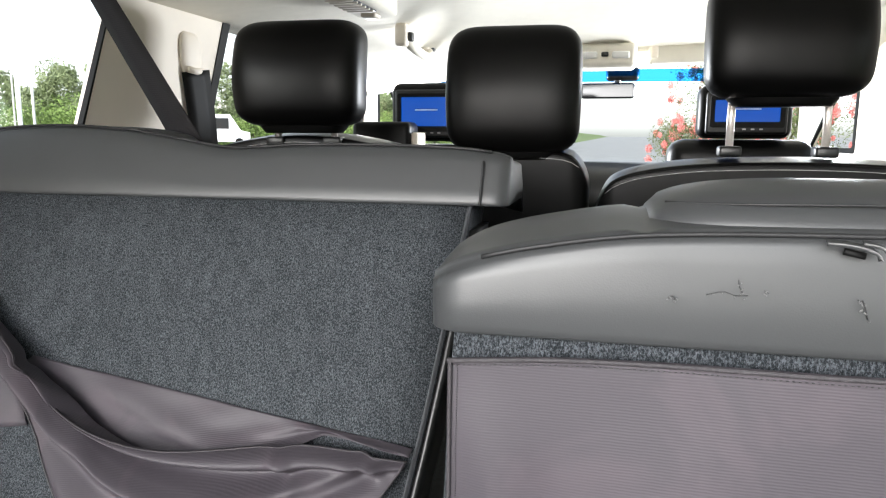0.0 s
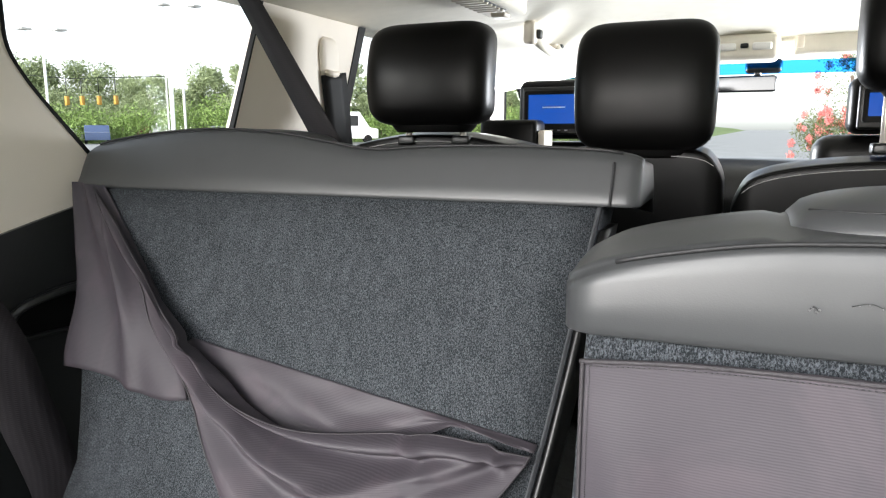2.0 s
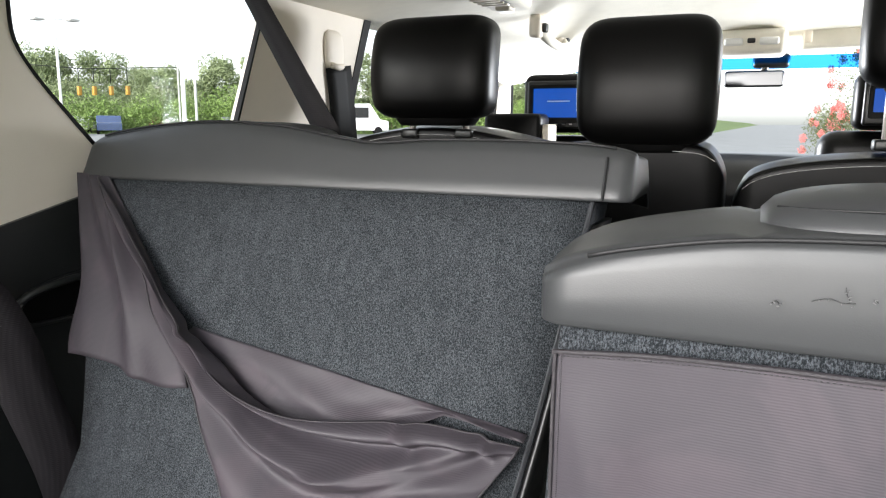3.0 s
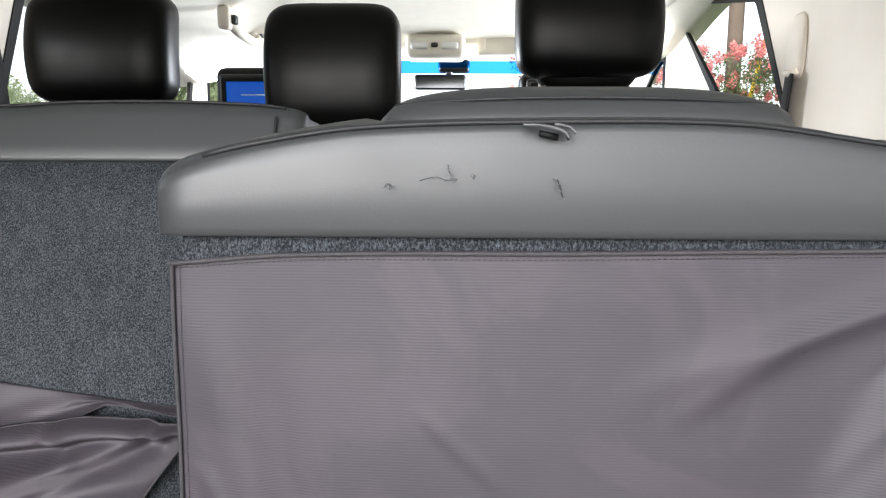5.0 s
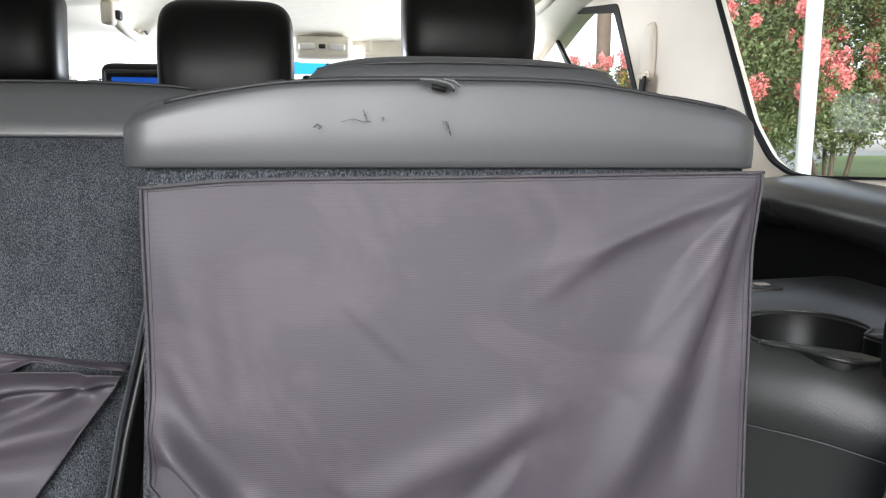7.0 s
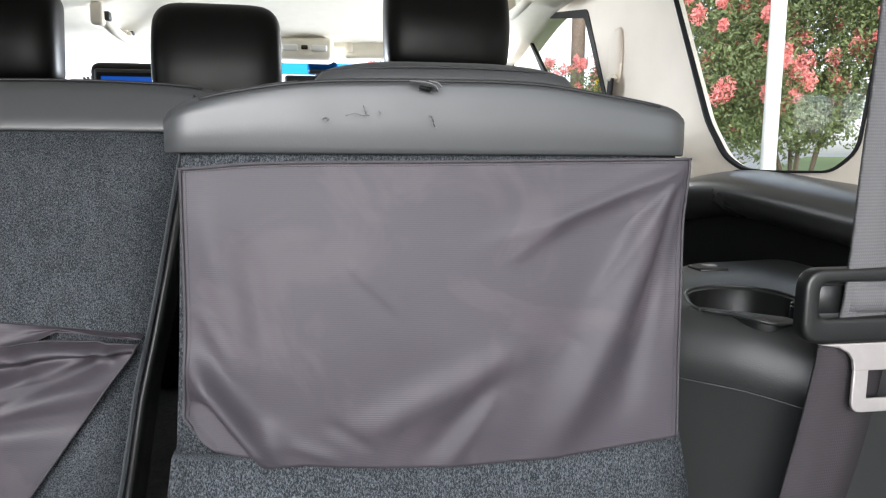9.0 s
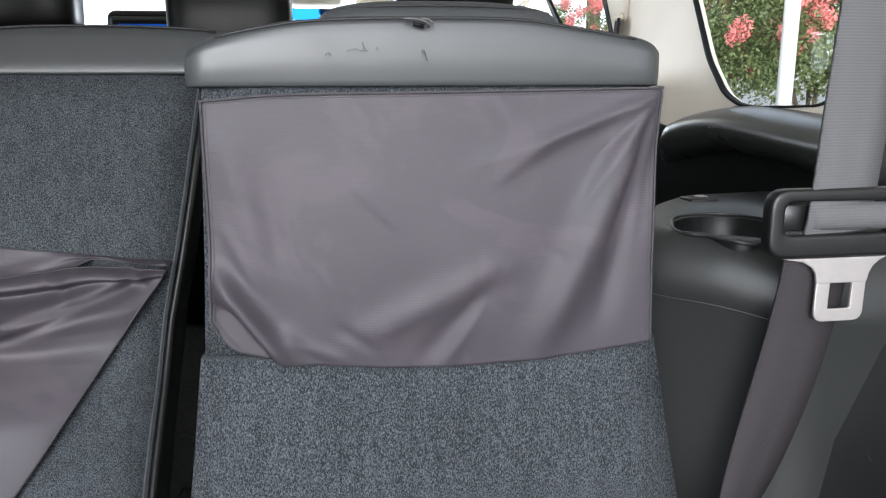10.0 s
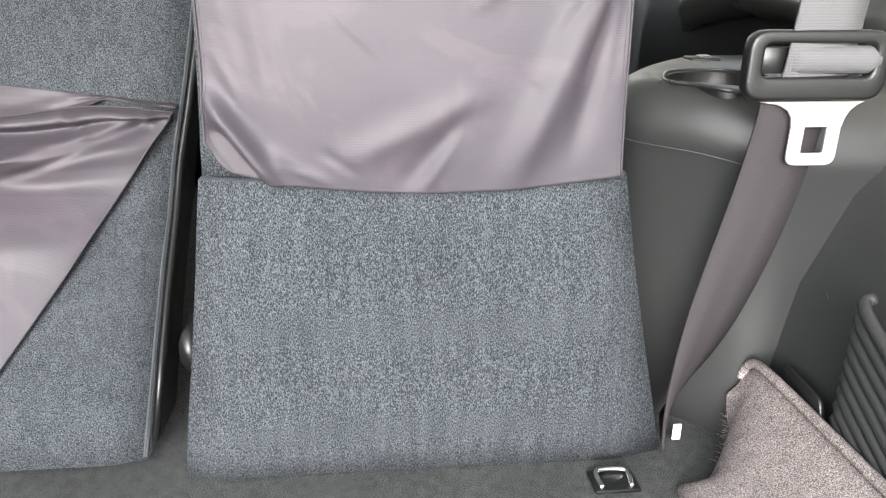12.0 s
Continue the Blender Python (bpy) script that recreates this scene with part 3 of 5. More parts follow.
# cloth flap over the right seatback
def cloth_grid(fn, nu, nv, th=0.0014):
    bm = bmesh.new()
    pts = [[Vector(fn(i / nu, j / nv)) for i in range(nu + 1)] for j in range(nv + 1)]
    a = [[bm.verts.new(p) for p in r] for r in pts]
    b = [[bm.verts.new(p + Vector((0, th, 0))) for p in r] for r in pts]
    for j in range(nv):
        for i in range(nu):
            bm.faces.new((a[j][i], a[j][i + 1], a[j + 1][i + 1], a[j + 1][i]))
            bm.faces.new((b[j][i], b[j + 1][i], b[j + 1][i + 1], b[j][i + 1]))
    for j in range(nv):
        bm.faces.new((a[j][0], a[j + 1][0], b[j + 1][0], b[j][0]))
        bm.faces.new((a[j][nu], b[j][nu], b[j + 1][nu], a[j + 1][nu]))
    for i in range(nu):
        bm.faces.new((a[0][i], b[0][i], b[0][i + 1], a[0][i + 1]))
        bm.faces.new((a[nv][i], a[nv][i + 1], b[nv][i + 1], b[nv][i]))
    return bm


def ridge(x, z, x0, z0, x1, z1, w):
    """1 on the line between two points, falling off with width w, fading at the ends."""
    dx, dz = x1 - x0, z1 - z0
    l2 = dx * dx + dz * dz
    t = ((x - x0) * dx + (z - z0) * dz) / l2
    d = abs((x - x0) * dz - (z - z0) * dx) / math.sqrt(l2)
    return math.exp(-(d / w) ** 2) * sstep(-0.15, 0.25, t) * sstep(1.15, 0.75, t)


def flap_r(u, v):
    """u across from the inner to the outer edge, v up from the bottom hem."""
    zt = lerp_table([(0, 0.603), (0.15, 0.608), (0.5, 0.610), (1, 0.613)], u)
    zb = lerp_table([(0, 0.400), (0.025, 0.386), (0.06, 0.376), (0.18, 0.365), (0.45, 0.354), (0.72, 0.356), (1, 0.367)], u)
    z = zb + (zt - zb) * v
    xa = lerp_table([(0.33, 0.018), (0.45, 0.031), (0.61, 0.034)], z) + 0.008 * sstep(0.06, 0.0, v)
    xb = lerp_table([(0.33, 0.490), (0.45, 0.484), (0.61, 0.482)], z)
    x = xa + (xb - xa) * u
    d = 0.006 + 0.014 * math.sin(math.pi * u) ** 0.7 * math.sin(math.pi * min(1, v * 0.92 + 0.04)) * (1 - 0.35 * v)
    d += 0.70 * 0.016 * ridge(x, z, 0.355, 0.36, 0.478, 0.61, 0.020)
    d -= 0.70 * 0.011 * ridge(x, z, 0.425, 0.39, 0.482, 0.60, 0.016)
    d += 0.70 * 0.006 * ridge(x, z, 0.30, 0.545, 0.478, 0.605, 0.010)
    d += 0.50 * 0.010 * ridge(x, z, 0.17, 0.385, 0.325, 0.452, 0.015)
    d -= 0.50 * 0.010 * ridge(x, z, 0.235, 0.362, 0.315, 0.438, 0.013)
    d += 0.50 * 0.006 * ridge(x, z, 0.255, 0.350, 0.31, 0.43, 0.008)
    d += 1.25 * 0.016 * ridge(x, z, 0.035, 0.455, 0.105, 0.360, 0.011)
    d -= 1.35 * 0.014 * ridge(x, z, 0.040, 0.420, 0.088, 0.358, 0.009)
    d += 0.50 * 0.008 * ridge(x, z, 0.10, 0.40, 0.125, 0.35, 0.009)
    d += 0.50 * 0.004 * ridge(x, z, 0.31, 0.53, 0.37, 0.565, 0.007)
    d += 0.50 * 0.003 * ridge(x, z, 0.17, 0.53, 0.215, 0.49, 0.004)
    d += 0.50 * 0.007 * ridge(x, z, 0.05, 0.58, 0.085, 0.43, 0.016)
    d -= 0.50 * 0.004 * ridge(x, z, 0.085, 0.55, 0.10, 0.46, 0.010)
    for xe, ze, am, wd in ((0.395, 0.500, 0.005, 0.006), (0.430, 0.465, -0.005, 0.006), (0.350, 0.560, 0.004, 0.005), (0.450, 0.430, 0.005, 0.007), (0.410, 0.545, -0.003, 0.004)):
        d += 0.5 * am * ridge(x, z, 0.479, 0.606, xe, ze, wd)
    for xa_, za_, xe, ze, am, wd in ((0.045, 0.50, 0.075, 0.44, 0.004, 0.006), (0.10, 0.39, 0.16, 0.365, 0.005, 0.006), (0.15, 0.40, 0.19, 0.375, -0.004, 0.006), (0.36, 0.47, 0.385, 0.455, -0.002, 0.005)):
        d += 0.5 * am * ridge(x, z, xa_, za_, xe, ze, wd)
    d += 0.0008 * noise.noise(Vector((x * 9, 5.3, z * 22))) * math.sin(math.pi * u) ** 0.5
    d += 0.0012 * noise.noise(Vector((x * 10, 0.3, z * 10))) * math.sin(math.pi * u) + 0.0003 * noise.noise(Vector((x * 45, 2.3, z * 45)))
    return (settled_x(x), y_r(z) - 0.004 - max(0.003, d), z)


flap = tagged(part("cloth_flap", cloth_grid(flap_r, 160, 100), M_CLOTH), "mauve-grey nylon flap hanging over a carpeted seatback", "cloth flap", "seatback flaps")


def hem(fn, name, parent, r=0.0011):
    return part(name, tube([Vector(fn(k / 60)) + Vector((0, -0.0012, 0)) for k in range(61)], r, 6), M_HEM, parent, "sewn binding tape")


hem(lambda s: flap_r(0.004, s), "side_hem", flap)
hem(lambda s: flap_r(0.996, s), "side_hem", flap)
hem(lambda s: flap_r(s, 0.996), "top_hem", flap, 0.0013)
# stitching beside the hems
bm = bmesh.new()
for k in range(150):
    for fn in (lambda s: flap_r(0.013, s), lambda s: flap_r(s, 0.984), lambda s: flap_r(0.985, s)):
        a, b = Vector(fn(k / 150)), Vector(fn((k + 0.5) / 150))
        tube([a + Vector((0, -0.0005, 0)), b + Vector((0, -0.0005, 0))], 0.00024, 4, bm=bm)
part("stitches", bm, M_PIPING, flap, "dark thread stitches")


# sagging flap on the wide seatback
LROWS_LEFT = [(0.0, -0.79, 0.642), (0.2, -0.638, 0.502), (0.4, -0.578, 0.443), (0.6, -0.50, 0.37), (0.8, -0.443, 0.30), (1.0, -0.31, 0.12)]
LROWS_RIGHT = [(0.0, -0.062, 0.386), (0.2, -0.067, 0.376), (0.4, -0.095, 0.338), (0.6, -0.135, 0.28), (0.8, -0.19, 0.195), (1.0, -0.275, 0.075)]
SAG = [(0, 0), (0.2, -0.052), (0.284, -0.079), (0.36, -0.092), (0.425, -0.110), (0.516, -0.116), (0.596, -0.107), (0.677, -0.087), (0.845, -0.031), (0.908, -0.016), (1, 0)]
FOLDS = [(0, 0.018), (0.05, 0.036), (0.11, 0.036), (0.18, 0.014), (0.27, 0.032), (0.36, 0.046), (0.46, 0.026), (0.54, 0.016), (0.64, 0.034), (0.74, 0.034), (0.86, 0.018), (1.0, 0.006)]


def lin(table, v):
    for a, b in zip(table, table[1:]):
        if v <= b[0] + 1e-9:
            t = (v - a[0]) / (b[0] - a[0])
            return a[1] + (b[1] - a[1]) * t, a[2] + (b[2] - a[2]) * t
    return table[-1][1:]


def flap_l(u, v):
    xa, za = lin(LROWS_LEFT, v)
    xb, zb = lin(LROWS_RIGHT, v)
    x = xa + (xb - xa) * u
    z = za + (zb - za) * u + lerp_table(SAG, u) * (1 - 0.8 * v) * (xb - xa) / 0.75
    env = math.sin(math.pi * (0.04 + 0.94 * u)) ** 0.55
    d = 0.004 + 1.25 * env * lerp_table(FOLDS, min(1, max(0, v + 0.035 * math.sin(3.6 * u + 5 * v) - 0.012 * math.sin(9 * u))))
    # pinched creases running to the right-hand corner, and a tuck in the lip
    d += 0.010 * ridge(x, z, -0.32, 0.325, -0.08, 0.385, 0.007) - 0.007 * ridge(x, z, -0.30, 0.300, -0.08, 0.374, 0.007)
    d += 0.008 * ridge(x, z, -0.21, 0.405, -0.17, 0.36, 0.008) + 0.009 * ridge(x, z, -0.54, 0.45, -0.48, 0.47, 0.010)
    d += 0.007 * ridge(x, z, -0.095, 0.40, -0.090, 0.365, 0.006) - 0.005 * ridge(x, z, -0.11, 0.40, -0.107, 0.365, 0.006)
    d += 0.004 * noise.noise(Vector((x * 11, 1.7, z * 18))) * env
    return (x, y_l(z) - 0.006 - max(0.002, d), z)


flap2 = tagged(part("cloth_flap", cloth_grid(flap_l, 130, 170), M_CLOTH), "mauve-grey nylon flap sagging in folds from a carpeted seatback", "cloth flap", "seatback flaps")
hem(lambda s: flap_l(0.003, s), "side_hem", flap2, 0.0010)
hem(lambda s: flap_l(0.997, s), "side_hem", flap2, 0.0011)
hem(lambda s: flap_l(s, 0.003), "top_hem", flap2, 0.0007)


def strip_l(u, v):
    """The slack cloth by the outer edge."""
    zb = 0.392 - 0.018 * u + 0.006 * math.sin(7 * u)
    z = zb + (0.646 - 0.004 * u - zb) * v
    xl = lerp_table([(0.37, -0.752), (0.412, -0.764), (0.491, -0.768), (0.57, -0.805), (0.646, -0.847)], z)
    xr = lerp_table([(0.37, -0.520), (0.443, -0.572), (0.504, -0.628), (0.646, -0.785)], z)
    x = xl + (xr - xl) * u
    d = 0.006 + 0.012 * math.sin(math.pi * v) * math.sin(math.pi * u) + 0.006 * math.sin(9 * u + 3 * v) + 0.010 * math.exp(-((u - 0.55 - 0.3 * v) / 0.07) ** 2)
    return (x, y_l(z) - 0.003 - max(0.002, d), z)


part("slack_edge", cloth_grid(strip_l, 24, 40), M_CLOTH, flap2, "slack nylon edge")


def inner_l(u, v):
    x = -0.545 + 0.485 * u
    top = 0.450 - 0.056 * u     # starts from behind the sagging lip
    z = top - (0.062 * min(1.0, 14 * u) * math.sin(math.pi * min(1, max(0.5, u * 1.25))) + 0.004) * v
    return (x, y_l(z) - 0.004 - 0.004 * v - (0.009 * math.sin(6 * u - 3.2 * v + 0.6) ** 4 + 0.006 * math.sin(13 * u + 5 * v) ** 2 * u) * (0.25 + v) - 0.004 * max(0.0, noise.noise(Vector((x * 16, 4.2, z * 30)))), z)


part("inner_layer", cloth_grid(inner_l, 70, 24), M_CLOTH, flap2, "inner nylon layer")


# ---- second-row seats ----
def seatback(name, x0, x1, edge, y0, lean, depth, label, seams=()):
    seat = thing(name, label, "car seat", "second-row seats")

    def yf(z):
        return y0 + (z - 0.6) * lean
    rings = cap_rings(x0, x1, edge, lambda x: 0.012, yf, 0.47, depth, seams, 60, 0.04)
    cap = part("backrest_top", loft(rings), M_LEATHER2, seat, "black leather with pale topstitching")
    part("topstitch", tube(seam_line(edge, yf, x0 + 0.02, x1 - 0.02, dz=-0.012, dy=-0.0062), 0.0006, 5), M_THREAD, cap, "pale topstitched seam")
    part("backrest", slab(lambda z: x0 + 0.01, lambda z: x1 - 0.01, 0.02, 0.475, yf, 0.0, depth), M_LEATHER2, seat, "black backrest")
    return seat


seat2l = seatback("second_row_seat", -0.83, 0.085, [(-0.83, 0.665), (-0.76, 0.690), (-0.62, 0.710), (-0.48, 0.707), (-0.38, 0.690), (-0.29, 0.672), (-0.15, 0.681), (0.034, 0.678), (0.085, 0.650)], 1.13, -0.1, 0.16,
                  "black leather second-row seat with two head restraints")
seat2r = seatback("second_row_seat", 0.10, 0.87, [(0.10, 0.578), (0.128, 0.617), (0.20, 0.644), (0.35, 0.661), (0.60, 0.663), (0.78, 0.647), (0.87, 0.615)], 1.13, -0.1, 0.16,
                  "black leather second-row seat with a raised head restraint")


def headrest(parent, cx, cy, z0, z1, w, d, label, posts_to=None, px=0.085, taper=0.93):
    rings = []
    n, m = 26, 36
    for k in range(n + 1):
        s = k / n
        z = z0 + (z1 - z0) * (0.5 - 0.5 * math.cos(math.pi * s))
        t = (z - z0) / (z1 - z0)
        e = min(t, 1 - t)
        k2 = (1 - (1 - min(1, e / 0.22)) ** 2.6) ** 0.42 if e > 0 else 0.0
        k2 = 0.30 + 0.70 * k2
        ww = w * (taper + (1 - taper) * math.sin(math.pi * (0.15 + 0.7 * t)))
        ring = []
        for q in range(m):
            a = q * 2 * math.pi / m
            c, s_ = math.cos(a), math.sin(a)
            p = 0.42
            ring.append((cx + ww / 2 * (0.55 + 0.45 * k2) * math.copysign(abs(c) ** p, c) * (k2 ** 0.12),
                         cy - 0.02 * math.sin(math.pi * t) + d / 2 * k2 * math.copysign(abs(s_) ** 0.6, s_) + 0.02 * (t - 0.5), z))
        rings.append(ring)
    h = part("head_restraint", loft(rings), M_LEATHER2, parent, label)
    part("base_seam", tube([(cx + w * 0.46 * math.cos(a), cy + d * 0.45 * math.sin(a), z0 + 0.022) for a in [q * math.pi / 20 + math.pi for q in range(21)]], 0.0014, 5), M_PIPING, h, "sewn seam")
    lower = []
    for k in range(9):
        t = k / 8
        r = (0.72 + 0.28 * math.sin(math.pi * (0.12 + 0.5 * t)))
        lower.append([(cx + w * 0.36 * r * math.copysign(abs(math.cos(a)) ** 0.5, math.cos(a)), cy + d * 0.34 * r * math.copysign(abs(math.sin(a)) ** 0.7, math.sin(a)), z0 - 0.016 + 0.045 * t)
                      for a in [q * 2 * math.pi / 28 for q in range(28)]])
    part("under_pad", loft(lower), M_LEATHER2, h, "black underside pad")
    if posts_to:
        for sx in (-px, px):
            part("post", tube([(cx + sx, cy + 0.01, posts_to), (cx + sx, cy + 0.01, z0 + 0.03)], 0.008, 12), M_POST, parent, "chrome head restraint post")
            part("collar", box(cx + sx - 0.022, cx + sx + 0.022, cy - 0.012, cy + 0.032, posts_to - 0.01, posts_to + 0.012, 0.005), M_BLACK, parent, "black post collar")
    return h


headrest(seat2l, -0.560, 1.12, 0.736, 0.968, 0.305, 0.13, "black leather head restraint", 0.700, 0.07)
headrest(seat2l, -0.080, 1.15, 0.682, 0.948, 0.290, 0.13, "black leather centre head restraint", 0.668, 0.07)
headrest(seat2r, 0.462, 1.17, 0.794, 1.03, 0.310, 0.15, "black leather head restraint raised on its posts", 0.686, 0.092)


# ---- front seats with screens on their backs ----
def front_seat(x0, x1, zt, sx0, sx1, sz0, sz1, label):
    seat = thing("front_seat", label, "car seat", "front seats")
    cx, cz = (sx0 + sx1) / 2, (sz0 + sz1) / 2
    part("backrest", box(x0, x1, 1.73, 1.89, 0.1, zt, 0.05, 4), M_LEATHER2, seat, "black leather backrest")
    h = part("head_restraint", box(sx0, sx1, 1.71, 1.81, sz0, sz1, 0.028, 4), M_LEATHER2, seat, "black leather head restraint")
    part("screen_bezel", box(sx0 + 0.018, sx1 - 0.018, 1.698, 1.73, sz0 + 0.012, sz1 - 0.022, 0.008, 3), M_BLACK, h, "black plastic screen bezel")
    fr = band(rounded([(sx0 + 0.028, sz0 + 0.03), (sx1 - 0.028, sz0 + 0.03), (sx1 - 0.028, sz1 - 0.034), (sx0 + 0.028, sz1 - 0.034)], 0.006, 2),
              rounded([(sx0 + 0.040, sz0 + 0.046), (sx1 - 0.040, sz0 + 0.046), (sx1 - 0.040, sz1 - 0.045), (sx0 + 0.040, sz1 - 0.045)], 0.003, 2), "y", 1.690, 1.699)
    part("screen_frame", fr, M_RUBBER, h, "gloss black frame", False)
    part("screen", box(sx0 + 0.040, sx1 - 0.040, 1.6945, 1.6975, sz0 + 0.046, sz1 - 0.045, 0), M_SCREEN, h, "lit blue video screen", False)
    part("message_line", box(cx - 0.035, cx + 0.035, 1.6932, 1.6942, cz + 0.004, cz + 0.0075, 0), M_WHITE, h, "small white message line", False)
    for q in (-0.01, 0.012, 0.034):
        part("button", box(cx + q, cx + q + 0.009, 1.6955, 1.6975, sz0 + 0.024, sz0 + 0.028, 0.0005, 1), M_STEEL, h, "small pale button", False)
    return seat


fs = front_seat(-0.62, -0.22, 0.69, -0.537, -0.300, 0.698, 0.875, "black leather front seat with a lit blue screen on its back")
front_seat(0.29, 0.69, 0.71, 0.365, 0.613, 0.712, 0.862, "black leather front seat with a lit blue screen on its back")
ar = thing("armrest", "small padded black leather armrest block with pale side", "armrest")
part("base", box(-0.56, -0.40, 1.47, 1.55, 0.0, 0.57, 0.01), M_BLACK, ar, "dark upright base")
part("pad", box(-0.572, -0.405, 1.46, 1.56, 0.56, 0.753, 0.016, 3), M_LEATHER2, ar, "black leather pad")
part("side_panel", box(-0.4045, -0.385, 1.47, 1.56, 0.56, 0.724, 0.006, 2), M_BEIGE, ar, "pale grey side")


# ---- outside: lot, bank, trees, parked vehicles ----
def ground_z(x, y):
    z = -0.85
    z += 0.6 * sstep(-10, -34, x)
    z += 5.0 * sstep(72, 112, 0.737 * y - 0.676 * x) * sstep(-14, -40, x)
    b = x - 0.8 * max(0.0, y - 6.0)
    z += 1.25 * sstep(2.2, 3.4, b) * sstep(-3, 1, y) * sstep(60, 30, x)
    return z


def axis_steps(near, far, n):
    out = [near * k / 12 for k in range(13)]
    q = (far / near) ** (1 / n)
    v = near
    for k in range(n):
        v *= q
        out.append(v)
    return sorted(set([-a for a in out] + out))


xs = axis_steps(6, 2500, 22)
bm = bmesh.new()
gv = [[bm.verts.new((x, y, ground_z(x, y))) for x in xs] for y in xs]
for j in range(len(xs) - 1):
    for i in range(len(xs) - 1):
        f = bm.faces.new((gv[j][i], gv[j][i + 1], gv[j + 1][i + 1], gv[j + 1][i]))
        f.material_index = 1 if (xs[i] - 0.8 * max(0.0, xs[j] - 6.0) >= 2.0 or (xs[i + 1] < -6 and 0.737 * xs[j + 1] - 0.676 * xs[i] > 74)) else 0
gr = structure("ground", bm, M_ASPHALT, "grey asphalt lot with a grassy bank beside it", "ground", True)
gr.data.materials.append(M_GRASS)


inside = set(bpy.data.objects)


def leaf_cloud(name, centres, n, size, material, parent, label, seed, flat=1.0):
    """Many small leaf blades scattered through lobes (x, y, z, radius)."""
    rng = np.random.default_rng(seed)
    c = np.array(centres)
    pick = rng.integers(0, len(c), n)
    d = rng.normal(size=(n, 3))
    d /= np.linalg.norm(d, axis=1)[:, None]
    r = c[pick, 3] * rng.random(n) ** 0.4
    p = c[pick, :3] + d * r[:, None] * np.array([1, 1, flat])
    a = rng.normal(size=(n, 3))
    a /= np.linalg.norm(a, axis=1)[:, None]
    b = np.cross(a, rng.normal(size=(n, 3)))
    b /= np.linalg.norm(b, axis=1)[:, None]
    s = size * (0.6 + 0.8 * rng.random(n))[:, None]
    quad = np.stack([p - a * s, p + b * s * 0.45, p + a * s, p - b * s * 0.45], 1).reshape(-1, 3)
    me = bpy.data.meshes.new(name)
    me.from_pydata(quad.tolist(), [], [(4 * k, 4 * k + 1, 4 * k + 2, 4 * k + 3) for k in range(n)])
    me.materials.append(material)
    ob = new(name, me)
    ob.parent = parent
    if label:
        ob["label"] = label
    return ob


def bush(x, y, h, w, seed, n=9000, blossom=True, stems=5, label="flowering crape myrtle with coral-red blossom on the bank"):
    rng = random.Random(seed)
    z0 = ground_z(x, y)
    b = thing("flowering_bush" if blossom else "tree", label, "bush" if blossom else "tree", "flowering bushes" if blossom else "trees")
    lobes = []
    bm = bmesh.new()
    for k in range(stems):
        a = k * 2 * math.pi / stems + rng.random()
        tip = Vector((x + math.cos(a) * w * 0.33, y + math.sin(a) * w * 0.33, z0 + h * (0.6 + 0.25 * rng.random())))
        pts = [Vector((x, y, z0)).lerp(tip, q / 5) + Vector((rng.uniform(-1, 1), rng.uniform(-1, 1), 0)) * 0.04 for q in range(6)]
        pts[0] = Vector((x + 0.08 * math.cos(a), y + 0.08 * math.sin(a), z0 - 0.1))
        tube(pts, 0.03 * h / 3, 6, bm=bm)
    part("trunk", bm, M_BARK, b, "slender grey-brown stems")
    for k in range(44):
        a, rr = rng.random() * 6.283, w * 0.5 * rng.random() ** 0.5
        zz = z0 + h * (0.26 + 0.74 * rng.random() ** 0.85)
        lobes.append((x + math.cos(a) * rr, y + math.sin(a) * rr, zz, w * (0.11 + 0.08 * rng.random())))
    leaf_cloud("crown", lobes, n, 0.017 if blossom else 0.05, M_LEAF, b, "small green leaves", seed)
    if blossom:
        fl = []
        for k in range(300):
            q = lobes[rng.randrange(len(lobes))]
            a, e = rng.random() * 6.283, rng.random() * 1.6 - 0.4
            fl.append((q[0] + q[3] * math.cos(a) * math.cos(e), q[1] + q[3] * math.sin(a) * math.cos(e), q[2] + q[3] * math.sin(e), 0.030 + 0.045 * rng.random()))
        leaf_cloud("blossom", fl, 60000, 0.014, M_FLOWER, b, "coral-red blossom clusters", seed + 9, 1.3)
    return b


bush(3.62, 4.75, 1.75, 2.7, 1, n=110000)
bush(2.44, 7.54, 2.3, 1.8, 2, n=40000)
bush(1.6, 12.2, 2.9, 2.6, 3, n=40000, label="flowering crape myrtle beyond the windscreen")
bush(8.2, 7.6, 6.6, 5.0, 4, n=60000, blossom=False, stems=4, label="tall green tree behind the flowering bushes")

pole = thing("white_pole", "white painted round post on the grassy bank", "post")
part("shaft", tube([(2.65, 3.55, ground_z(2.65, 3.55) - 0.1), (2.65, 3.55, 4.0)], 0.046, 14), M_WHITE, pole)
up = thing("utility_pole", "weathered wooden utility pole with guy wires", "pole")
part("shaft", tube([(2.72, 7.9, -0.4), (2.72, 7.9, 6.0)], 0.085, 12), M_BARK, up)
part("guy_guard", tube([(2.60, 6.97, 1.0), (2.75, 6.85, 1.95)], 0.022, 8), M_YELLOW, up, "yellow guy-wire guard")
part("guy_wire", tube([(2.75, 6.85, 1.95), (3.3, 6.4, 5.0)], 0.006, 6), M_STEEL, up, "steel guy wire")


